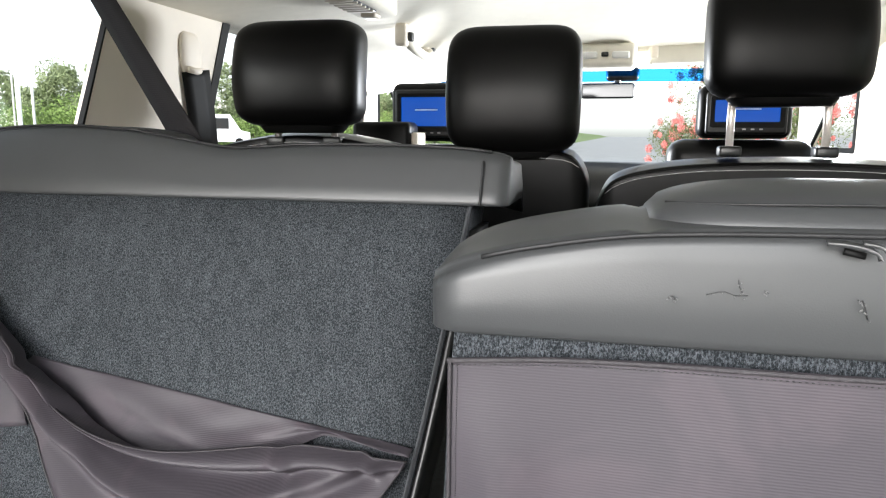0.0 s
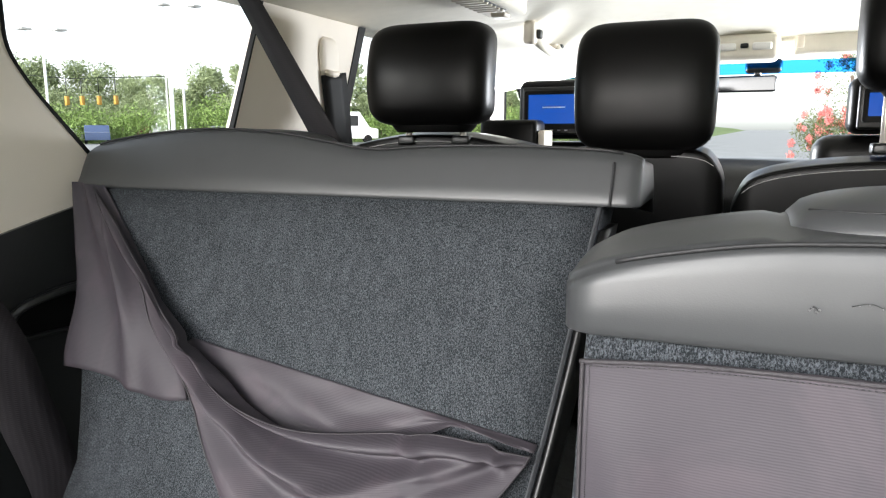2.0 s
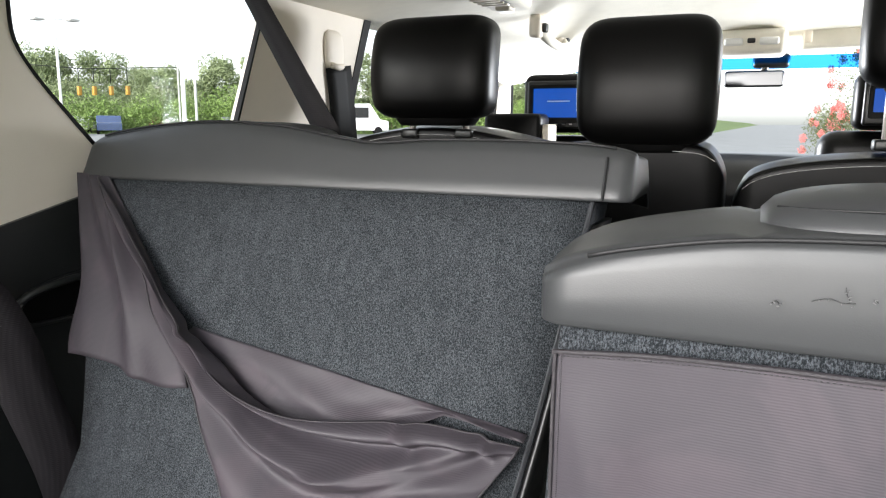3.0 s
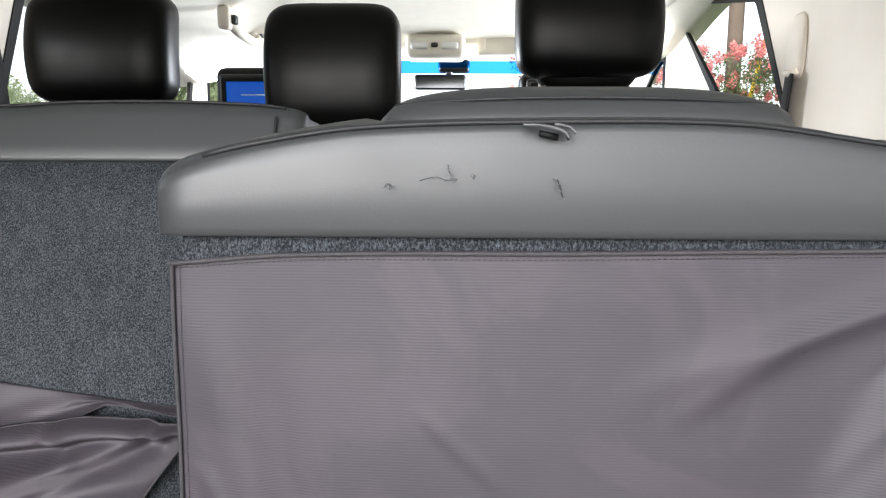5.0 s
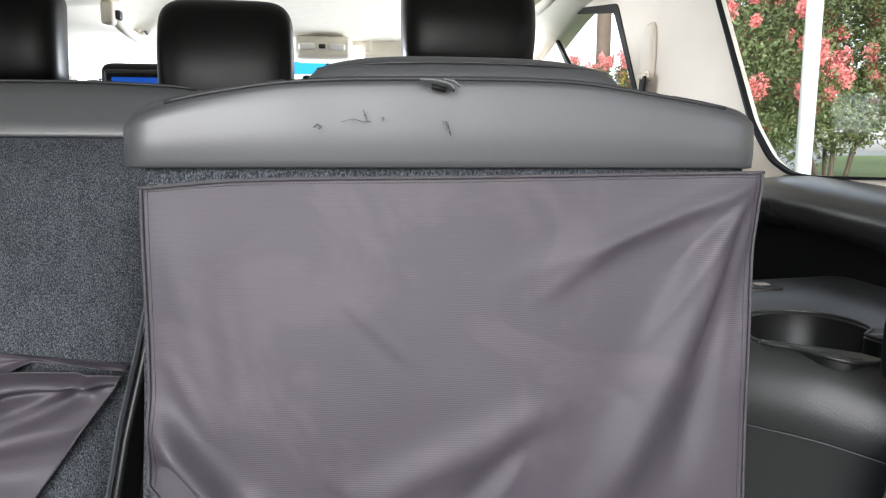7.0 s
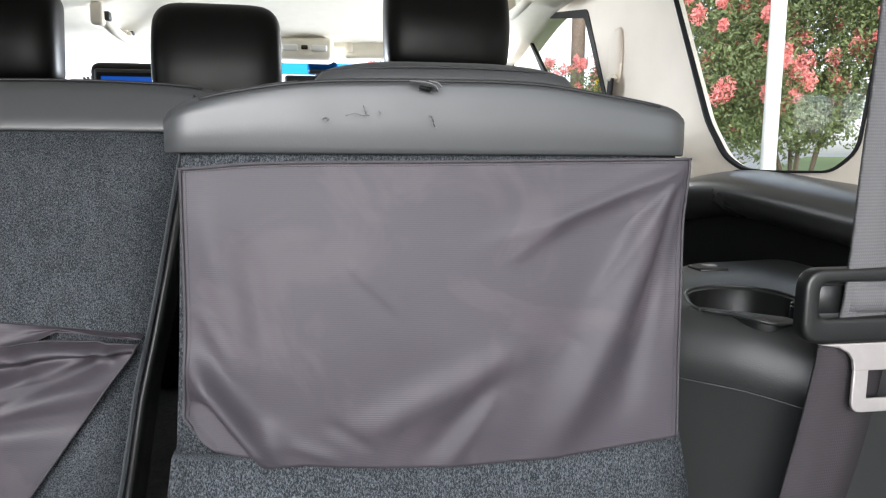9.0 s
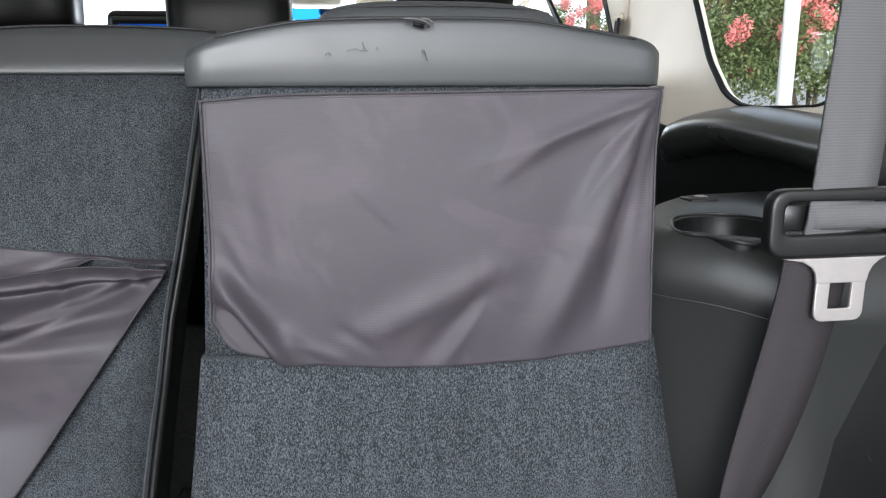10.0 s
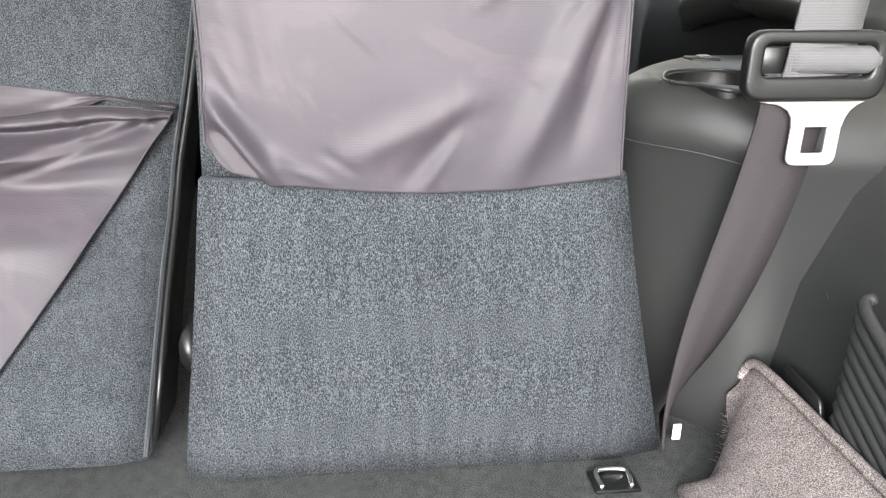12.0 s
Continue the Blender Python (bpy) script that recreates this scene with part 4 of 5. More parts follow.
def far_tree(x, y, h, w, seed):
    rng = random.Random(seed)
    z0 = ground_z(x, y)
    b = thing("tree", "leafy green tree far across the lot", "tree", "far trees")
    part("trunk", tube([(x, y, z0 - 0.2), (x, y, z0 + h * 0.5)], 0.02 * h, 6), M_BARK, b, "brown trunk")
    lobes = []
    for k in range(20):
        a, rr = rng.random() * 6.283, w * 0.45 * rng.random() ** 0.5
        lobes.append((x + math.cos(a) * rr, y + math.sin(a) * rr, z0 + h * (0.12 + 0.74 * rng.random()), w * (0.15 + 0.12 * rng.random())))
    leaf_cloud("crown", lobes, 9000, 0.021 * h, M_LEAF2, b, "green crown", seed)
    return b


rng0 = random.Random(5)
for k in range(52):
    s = k / 51
    row = k % 2
    x = -84 + 72 * s + rng0.uniform(-2, 2) - 7 * row
    y = 20 + 66 * s + rng0.uniform(-4, 4) + 7 * row
    far_tree(x, y, (4.3 if row == 0 else 6.8) + 1.6 * rng0.random() + 0.9 * math.sin(s * 11), 6.0, 50 + k)


def hedge(x, y, length, h, seed):
    """A clipped run of shrubs along the foot of the slope."""
    rng = random.Random(seed)
    z0 = ground_z(x, y)
    b = thing("hedge", "bright green hedge along the foot of a slope", "hedge", "hedges")
    lobes = []
    for k in range(26):
        s = (k / 25 - 0.5) * length
        lobes.append((x + 0.737 * s + rng.uniform(-0.4, 0.4), y + 0.676 * s + rng.uniform(-0.4, 0.4), z0 + h * rng.uniform(0.3, 0.75), h * rng.uniform(0.38, 0.55)))
    leaf_cloud("crown", lobes, 7000, 0.11, M_HEDGE, b, "bright green leaves", seed)
    part("stem", tube([(x, y, z0 - 0.2), (x, y, z0 + h * 0.4)], 0.06, 6), M_BARK, b, "hidden woody stem")
    return b


for k in range(9):
    s = -44 + 11 * k
    hedge(-50.5 + 0.737 * s, 41.5 + 0.676 * s, 10.0, 2.6 + 0.5 * (k % 3), 300 + k)


def far_car(x, y, ang, colour, label, van=False):
    c = thing("parked_car" if not van else "parked_van", label, "car" if not van else "van", "parked vehicles")
    z0 = ground_z(x, y)
    L, W, Hh = (5.6, 2.0, 2.5) if van else (4.5, 1.8, 1.45)
    prof = [(-L / 2, 0.35), (-L / 2, 0.95), (-L / 2 + 0.5, Hh * 0.98), (L / 2 - 1.5, Hh), (L / 2 - 0.7, 1.25), (L / 2, 1.1), (L / 2, 0.35)] if van else \
           [(-L / 2, 0.3), (-L / 2, 0.85), (-L / 2 + 0.5, 0.95), (-L / 2 + 1.2, Hh), (L / 2 - 1.9, Hh), (L / 2 - 1.1, 0.95), (L / 2, 0.75), (L / 2, 0.3)]
    m = Matrix.Translation((x, y, z0)) @ Matrix.Rotation(ang, 4, 'Z')

    def put(name, bm, material, lab, par=c):
        bmesh.ops.transform(bm, matrix=m, verts=bm.verts)
        return part(name, bm, material, par, lab, False)
    body = put("body", prism(prof, "y", -W / 2, W / 2, 0.06), mat("paint_" + label.split()[0], colour, 0.25, coat=0.5, noise_scale=3, var=0.04), "painted body")
    zt, zb = (Hh - 0.3, 1.35) if van else (Hh - 0.12, 0.98)
    for s in (-1, 1):
        put("window_strip", box(-L / 2 + (0.6 if van else 1.05), L / 2 - (1.6 if van else 1.7), s * W / 2 - 0.02 if s > 0 else -W / 2 - 0.012, s * W / 2 + 0.012 if s > 0 else -W / 2 + 0.02, zb, zt, 0.02, 1), M_BLACK, "dark side glass", body)
        for wx in (-L / 2 + 0.85, L / 2 - 0.85):
            w = bmesh.new()
            bmesh.ops.create_cone(w, cap_ends=True, segments=16, radius1=0.33, radius2=0.33, depth=0.2,
                                  matrix=Matrix.Translation((wx, s * (W / 2 - 0.08), 0.33)) @ Matrix.Rotation(math.pi / 2, 4, 'X'))
            put("wheel", w, M_RUBBER, "black wheel")
    return c


far_car(-33.5, 49.0, 0.65, (0.8, 0.8, 0.8), "white high-roofed passenger van parked across the lot", True)
for k, (x, y, col, lab) in enumerate([(-25.6, 17.5, (0.22, 0.04, 0.045), "red saloon car parked in the lot"), (-26.5, 20.5, (0.06, 0.09, 0.18), "blue saloon car parked in the lot"),
                                      (-26.0, 23.5, (0.7, 0.7, 0.7), "white saloon car parked in the lot"), (-25.5, 26.5, (0.25, 0.26, 0.28), "grey saloon car parked in the lot"),
                                      (-25.5, 29.5, (0.2, 0.05, 0.05), "maroon saloon car parked in the lot"), (-27.5, 14.5, (0.3, 0.3, 0.32), "silver saloon car parked in the lot")]):
    far_car(x * 1.9, y * 1.9, 2.5, col, lab)

for k in range(9):
    far_car(-66 + 4.4 * k + (k % 3) * 0.4, 30 + 5.6 * k, 2.2, [(0.5, 0.5, 0.5), (0.09, 0.09, 0.1), (0.7, 0.7, 0.7), (0.14, 0.03, 0.03), (0.2, 0.22, 0.25)][k % 5],
            ["silver", "black", "white", "maroon", "grey"][k % 5] + " car parked in a far row of the lot")

for x, y, h in ((-32.2, 30.8, 8.1), (-36.7, 25.4, 6.4)):
    lp = thing("street_lamp", "white lamp post with a twin head in the lot", "street lamp", "street lamps")
    z0 = ground_z(x, y)
    part("post", tube([(x, y, z0 - 0.1), (x, y, z0 + h)], 0.07, 8), M_WHITE, lp)
    part("arm", tube([(x - 0.5, y - 0.5, z0 + h), (x + 0.5, y + 0.5, z0 + h)], 0.04, 6), M_WHITE, lp)
    for s in (-1, 1):
        part("lamp_head", box(x + s * 0.6 - 0.3, x + s * 0.6 + 0.3, y + s * 0.6 - 0.3, y + s * 0.6 + 0.3, z0 + h - 0.08, z0 + h + 0.04, 0.03), M_CONCRETE, lp, "flat lamp head")
fr_ = thing("barrier_gantry", "white painted gantry of two posts and a beam in the lot", "gantry")
for x, y in ((-32.7, 30.35), (-31.35, 31.8)):
    part("post", tube([(x, y, ground_z(x, y) - 0.1), (x, y, 4.0)], 0.12, 10), M_WHITE, fr_)
part("beam", box(-1.75, 1.75, -0.1, 0.1, 3.88, 4.12, 0.02), M_WHITE, fr_, "white cross beam")
fr_.children[-1].matrix_basis = pose(-31.55, 31.6, 0, 0, 0, 46)
for x, y, z in ((-48.2, 35.0, 2.95), (-47.6, 35.8, 2.98), (-46.9, 36.7, 3.0), (-46.2, 37.6, 3.05)):
    ts = thing("traffic_signal", "amber traffic signal hanging over the road", "traffic light", "traffic signals")
    part("housing", box(x - 0.13, x + 0.13, y - 0.13, y + 0.13, z - 0.33, z + 0.33, 0.04), M_ORANGE, ts)
    part("hanger", tube([(x, y, z + 0.5), (x, y, z + 1.6)], 0.03, 6), M_BLACK, ts, "dark hanger")
span = thing("signal_cable", "dark span cable carrying traffic signals", "cable")
part("cable", tube([(-52, 30, 4.9), (-48, 35.3, 4.55), (-44, 40.5, 4.9)], 0.03, 6), M_BLACK, span)
for x, y in ((-52, 30), (-44, 40.5)):
    part("mast", tube([(x, y, -2.2), (x, y, 5.1)], 0.06, 8), M_CONCRETE, span, "pale slender mast")
hb = thing("hillside_building", "long pale concrete building on the far slope", "building")
part("wall", box(-67, -57, 88, 94, -2.3, 5.0, 0.1), M_CONCRETE, hb, "pale wall", False)
for k in range(6):
    part("window", box(-66.3 + k * 1.6, -65.2 + k * 1.6, 87.94, 88.02, 2.6, 3.6, 0.02, 1), M_BLACK, hb, "dark window", False)
part("roof", box(-67.4, -56.6, 87.6, 94.4, 5.0, 5.4, 0.1), M_WHITE, hb, "white roof edge", False)


# the lot lies a little askew to the car
askew = Matrix.Translation((0.13, -0.45, 0)) @ Matrix.Rotation(radians(-3.3), 4, 'Z') @ Matrix.Translation((-0.13, 0.45, 0))
for ob in list(bpy.data.objects):
    if ob not in inside and ob.parent is None:
        ob.matrix_basis = askew @ ob.matrix_basis


# ---- small things in the cabin ----
def ribbon(points, width, thick, side, bm=None):
    """Webbing along a line of points; side gives its broad direction at each point."""
    rings = []
    pts = [Vector(p) for p in points]
    for i, p in enumerate(pts):
        d = (pts[min(i + 1, len(pts) - 1)] - pts[max(i - 1, 0)]).normalized()
        s = Vector(side(i / (len(pts) - 1)) if callable(side) else side)
        s = (s - d * s.dot(d)).normalized() * width / 2
        n = d.cross(s).normalized() * thick / 2
        rings.append([p - s - n, p - s * 0.3 - n * 1.3, p + s * 0.3 - n * 1.3, p + s - n, p + s + n, p + s * 0.3 + n * 1.3, p - s * 0.3 + n * 1.3, p - s + n])
    return loft(rings, bm=bm)


def along(points, n):
    """Smooth line through a few points."""
    pts = [Vector(p) for p in points]
    out = []
    for k in range(n + 1):
        s = k / n * (len(pts) - 1)
        i = min(int(s), len(pts) - 2)
        t = s - i
        p0, p1, p2, p3 = pts[max(i - 1, 0)], pts[i], pts[i + 1], pts[min(i + 2, len(pts) - 1)]
        out.append(0.5 * ((2 * p1) + (p2 - p0) * t + (2 * p0 - 5 * p1 + 4 * p2 - p3) * t * t + (3 * p1 - p0 - 3 * p2 + p3) * t ** 3))
    return out


# rear quarter trim panels that bulge over the wheel arches
def quarter_panel(sgn, x_floor, x_top, y1, label):
    prof = [(0.0, x_floor), (0.10, x_floor + 0.012), (0.22, x_floor + 0.03), (0.33, x_floor + 0.075), (0.42, x_floor + 0.15), (0.47, x_top - 0.02), (0.50, x_top)]
    rings = []
    for k in range(19):
        y = -0.6 + (y1 + 0.6) * k / 18
        e = sstep(y1 - 0.0, y1 - 0.10, y)
        ring = [(sgn * (x + (x_top - x) * (1 - e) * 0.7), y, z + 0.01 * math.sin(3 * y)) for z, x in prof]
        ring += [(sgn * (x_top + 0.02), y, 0.5), (sgn * (x_top + 0.02), y, -0.02), (sgn * x_floor, y, -0.02)]
        rings.append(ring)
    q = thing("quarter_panel", label, "trim panel")
    part("panel_skin", loft(rings), M_TRIM, q, "charcoal grained plastic skin")
    part("edge_bead", tube([(sgn * (x_top - 0.006), -0.58 + (y1 + 0.46) * k / 20, 0.497 + 0.01 * math.sin(3 * (-0.58 + (y1 + 0.46) * k / 20))) for k in range(21)], 0.006, 8), M_BLACK, q, "rounded black edge bead")
    rs_ = random.Random(8)
    for k in range(9):
        y, z = rs_.uniform(-0.24, -0.06), rs_.uniform(0.13, 0.30)
        xq = x_floor + lerp_table([(0.0, 0.0), (0.10, 0.012), (0.22, 0.03), (0.33, 0.075)], z) - 0.0006
        part("scuff", tube([(sgn * xq, y, z), (sgn * (xq + 0.0002), y + rs_.uniform(-0.012, 0.012), z + rs_.uniform(-0.008, 0.002))], 0.0004, 4), M_LEATHER, q, "pale scuff mark")
    return q


quarter_panel(1, 0.683, 0.975, 0.13, "scuffed charcoal plastic panel over the wheel arch")
quarter_panel(-1, 0.745, 0.865, 0.16, "charcoal plastic panel over the wheel arch")

# side console with a cup holder
con = thing("side_console", "charcoal plastic side console with a cup holder", "console")
ZC = 0.42
top_poly = rounded([(0.540, 0.16), (0.545, 0.24), (0.60, 0.34), (0.66, 0.42), (0.75, 0.50), (0.955, 0.52), (0.955, 0.02), (0.69, 0.022)], 0.04, 12)


def densify(poly, step):
    out = []
    for p, q in zip(poly, poly[1:] + poly[:1]):
        m = max(1, int(math.hypot(q[0] - p[0], q[1] - p[1]) / step))
        out += [(p[0] + (q[0] - p[0]) * k / m, p[1] + (q[1] - p[1]) * k / m) for k in range(m)]
    return out


top_poly = densify(top_poly, 0.008)
hx, hy, hr = 0.672, 0.180, 0.074
bm = bmesh.new()
n = len(top_poly)
hole = []
for p in top_poly:
    a = math.atan2(p[1] - hy, p[0] - hx)
    rr = hr * (1.08 + 0.22 * math.cos(2 * (a - 1.15)) - 0.24 * math.exp(-((a + 2.35) / 0.3) ** 2) - 0.20 * math.exp(-((a + 0.35) / 0.3) ** 2))
    hole.append((hx + rr * math.cos(a), hy + rr * math.sin(a)))


def lip(poly, z, grow=0.0):
    cx, cy = 0.72, 0.22
    return [bm.verts.new((cx + (p[0] - cx) * (1 + grow), cy + (p[1] - cy) * (1 + grow), z - 0.25 * max(0, 0.10 - p[1]) * 0.9)) for p in poly]


levels = [lip(hole, ZC - 0.09), lip(hole, ZC - 0.012), lip(hole, ZC - 0.002)]
levels[0] = [bm.verts.new((hx + (p[0] - hx) * 0.78, hy + (p[1] - hy) * 0.78, ZC - 0.10)) for p in hole]
levels += [lip([(hx + (p[0] - hx) * 1.06, hy + (p[1] - hy) * 1.06) for p in hole], ZC + 0.002)]
levels += [lip(inset(top_poly, 0.042), ZC + 0.002), lip(inset(top_poly, 0.030), ZC - 0.002), lip(inset(top_poly, 0.017), ZC - 0.010), lip(inset(top_poly, 0.006), ZC - 0.024),
           lip(top_poly, ZC - 0.044), lip(top_poly, ZC - 0.066, 0.006), lip(top_poly, ZC - 0.069, -0.006), lip(top_poly, 0.16, -0.015), lip(top_poly, -0.04, 0.0)]
for a, b in zip(levels[2:], levels[3:]):
    for i in range(n):
        j = (i + 1) % n
        bm.faces.new((a[i], a[j], b[j], b[i]))
wl = loft([[tuple(v.co) for v in lv] for lv in levels[:3]], caps=False)
wl.faces.new([v for v in wl.verts][:n])
part("cup_well", wl, M_BLACK, con, "deep black cup well")
bmesh.ops.delete(bm, geom=[v for v in bm.verts if not v.link_faces], context='VERTS')
part("body", bm, M_TRIM, con, "charcoal moulded body with a cup well")
part("mould_line", tube(along([(0.536, 0.20, ZC - 0.070), (0.560, 0.14, ZC - 0.072), (0.62, 0.082, ZC - 0.075), (0.685, 0.020, ZC - 0.087)], 20), 0.0008, 6), M_LEATHER, con, "pale scuffed mould line")
part("well_rim", tube([(hx + (p[0] - hx) * 1.05, hy + (p[1] - hy) * 1.05, ZC + 0.0015 - 0.225 * max(0, 0.10 - p[1])) for p in hole + hole[:1]], 0.0022, 8), M_TRIM, con, "satin rim of the cup well")
sw = part("switch", box(0.728, 0.775, 0.385, 0.425, ZC - 0.004, ZC + 0.006, 0.003), M_BLACK, con, "black seat switch")
part("switch_mark", box(0.743, 0.762, 0.395, 0.410, ZC + 0.0055, ZC + 0.009, 0.002), M_STEEL, sw, "pale rocker")

con.location = (-0.02, -0.055, 0.02)

# third-row belt on the right, with its tongue and holder
BY = -0.05
belt = thing("seat_belt", "grey seat belt hanging from the roof with its tongue", "seat belt", "seat belts")
# upper run and loop are coloured paler than the lower run
part("upper_webbing", ribbon(along([(0.70, BY + 0.10, 1.10), (0.655, BY + 0.03, 0.80), (0.628, BY + 0.006, 0.60), (0.618, BY, 0.50), (0.617, BY + 0.004, 0.472)], 24), 0.078, 0.004, (1, 0.12, 0.0)), M_WEBL, belt, "pale grey webbing")
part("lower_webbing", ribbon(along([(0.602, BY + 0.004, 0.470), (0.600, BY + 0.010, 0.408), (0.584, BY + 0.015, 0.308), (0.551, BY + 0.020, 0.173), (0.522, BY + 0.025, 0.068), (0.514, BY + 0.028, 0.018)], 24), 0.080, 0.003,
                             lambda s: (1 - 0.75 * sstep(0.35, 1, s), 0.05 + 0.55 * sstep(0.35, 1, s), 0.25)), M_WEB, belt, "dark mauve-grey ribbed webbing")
hold = part("tongue_holder", band(rounded([(0.536, 0.449), (0.690, 0.449), (0.690, 0.520), (0.536, 0.520)], 0.020, 5),
                                  rounded([(0.552, 0.473), (0.674, 0.473), (0.674, 0.507), (0.552, 0.507)], 0.010, 5), "y", BY - 0.008, BY + 0.010), M_BLACK, belt, "black plastic belt guide frame")
mo = hold.modifiers.new("soft", 'BEVEL')
mo.width, mo.segments = 0.004, 3
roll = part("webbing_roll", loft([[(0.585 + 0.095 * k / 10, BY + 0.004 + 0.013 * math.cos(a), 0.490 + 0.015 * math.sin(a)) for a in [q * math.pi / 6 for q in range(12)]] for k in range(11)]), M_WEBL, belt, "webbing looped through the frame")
part("frame_tab", box(0.556, 0.584, BY + 0.002, BY + 0.006, 0.476, 0.503, 0.001, 1), M_BLACK, belt, "dark tab")
body_o = densify(rounded([(0.597, 0.430), (0.654, 0.430), (0.654, 0.378), (0.597, 0.378)], 0.012, 5), 0.004)


def slot_point(p):
    """Where the line from the slot's middle to an outline point leaves the slot."""
    dx, dz = p[0] - 0.6255, p[1] - 0.406
    k = min(0.0125 / max(abs(dx), 1e-6), 0.014 / max(abs(dz), 1e-6))
    return (0.6255 + dx * k, 0.406 + dz * k)


bm = band(body_o, [slot_point(p) for p in body_o], "y", BY - 0.003, BY + 0.0005)
funnel = [(0.556, 0.4475), (0.676, 0.4475), (0.667, 0.4435), (0.660, 0.4375), (0.6562, 0.430), (0.6542, 0.420), (0.5968, 0.420), (0.5952, 0.430), (0.590, 0.4375), (0.579, 0.4435)]
bm = prism(funnel, "y", BY - 0.0034, BY + 0.0006, bm=bm)
tg = part("tongue", bm, M_STEEL, belt, "brushed steel belt tongue", False)
mo = tg.modifiers.new("soft", 'BEVEL')
mo.width, mo.segments = 0.0012, 2
part("anchor_tag", box(0.527, 0.538, BY + 0.022, BY + 0.025, 0.009, 0.032, 0.001), M_TAG, belt, "small white paper tag")

belt.location = (0.056, 0.0, -0.008)

# turned-up load mat, clip plate and ribs on the panel
rings = []
up_e = along([(0.646, -0.060, 0.085), (0.652, -0.066, 0.108), (0.652, -0.11, 0.118), (0.652, -0.28, 0.118), (0.652, -0.62, 0.118)], 30)
lo_e = along([(0.640, -0.066, 0.070), (0.632, -0.080, 0.030), (0.620, -0.105, 0.008), (0.560, -0.158, 0.006), (0.52, -0.19, 0.005), (0.48, -0.62, 0.005)], 30)
for a, b in zip(up_e, lo_e):
    row = []
    for k in range(9):
        s = k / 8
        p = a.lerp(b, s)
        row.append((p.x - 0.018 * math.sin(math.pi * s), p.y, p.z - 0.012 * math.sin(math.pi * s)))
    rings.append([Vector(p) for p in row] + [Vector(p) + Vector((0.010, 0.0, -0.004)) for p in reversed(row)])
lm = tagged(part("load_mat", loft(rings), M_MAT), "taupe pile load mat turned up against the side panel", "floor mat")
part("binding", tube([p + Vector((-0.004, 0, 0.003)) for p in up_e], 0.006, 8), M_MAT, lm, "fuzzy bound edge")
rng = random.Random(12)
bm = bmesh.new()
for k in range(90):
    p = lo_e[rng.randrange(5, 15)]
    q = p + Vector((rng.uniform(-0.018, 0.002), rng.uniform(-0.004, 0.014), rng.uniform(0.0, 0.012)))
    tube([p, (p + q) / 2 + Vector((0, 0, rng.uniform(0, 0.004))), q], 0.0005, 3, bm=bm)
part("fringe", bm, M_MAT, lm, "frayed loose fibres")
cp = tagged(part("clip_plate", prism(rounded([(-0.105, 0.118), (-0.112, 0.142), (-0.180, 0.137), (-0.190, 0.110)], 0.008, 3), "x", 0.655, 0.661), M_BLACK), "small dark clip plate on the side panel", "clip")
mo = cp.modifiers.new("soft", 'BEVEL')
mo.width = 0.001
rib_base = thing("ribbed_vent", "row of rounded black plastic ribs on the side panel", "vent")
for k in range(9):
    y, z = -0.196 - 0.0005 * k, 0.255 - 0.0165 * k
    part("rib", tube(along([(0.680, y + 0.006, z + 0.006), (0.667 - 0.0005 * k, y, z), (0.664 - 0.0005 * k, y - 0.05, z - 0.026), (0.664 - 0.0005 * k, y - 0.16, z - 0.085)], 10), 0.0068, 10), M_TRIM, rib_base)
dr = thing("tie_down_ring", "folding steel tie-down ring set in the carpeted floor", "tie-down ring")
part("plate", box(0.435, 0.490, -0.160, -0.120, 0.0, 0.005, 0.003), M_BLACK, dr, "dark grey base plate")
part("ring", tube(along([(0.445, -0.155, 0.006), (0.443, -0.132, 0.008), (0.452, -0.126, 0.009), (0.474, -0.126, 0.009), (0.482, -0.132, 0.008), (0.480, -0.155, 0.006)], 20), 0.0035, 8), M_CHROME, dr, "steel ring")

lm.location = (0.022, 0.035, 0.0)
cp.location = (0.024, 0.027, 0.0)
rib_base.location = (0.024, 0.025, 0.0)
dr.location = (0.018, 0.038, 0.0)

# hinge between the seatbacks
hg = tagged(part("hinge_cover", loft([[(-0.005 + 0.012 * c - 0.02, 0.05 + 0.03 * k, 0.135 + 0.03 * s) for c, s in [(math.cos(a), math.sin(a)) for a in [q * math.pi / 6 for q in range(12)]]] for k in range(3)]), M_BLACK),
            "rounded black hinge cover between the seatbacks", "hinge cover")
hg.location = (-0.012, 0.02, -0.03)

# grab recess and load mat corner on the left
gp = thing("grab_recess", "moulded black grab recess in the side trim", "grab handle")
sc_o = rounded([(0.145, 0.432), (0.172, 0.463), (0.235, 0.476), (0.30, 0.478), (0.30, 0.402), (0.165, 0.408)], 0.02, 5)
part("rim", band(sc_o, inset(sc_o, 0.008), "x", -0.824, -0.809), M_TRIM, gp, "satin black rim")
part("hollow", prism(inset(sc_o, 0.008), "x", -0.8235, -0.8205), M_RUBBER, gp, "dark hollow", False)
part("grip_bar", tube(along([(-0.822, 0.15, 0.440), (-0.806, 0.18, 0.462), (-0.80, 0.24, 0.472), (-0.802, 0.30, 0.472)], 16), 0.006, 10), M_TRIM, gp, "rounded pull edge")

gp.location = (-0.030, 0.08, 0.010)

# left third-row belt
lb = thing("seat_belt", "dark grey seat belt running down to the wide seatback", "seat belt", "seat belts")
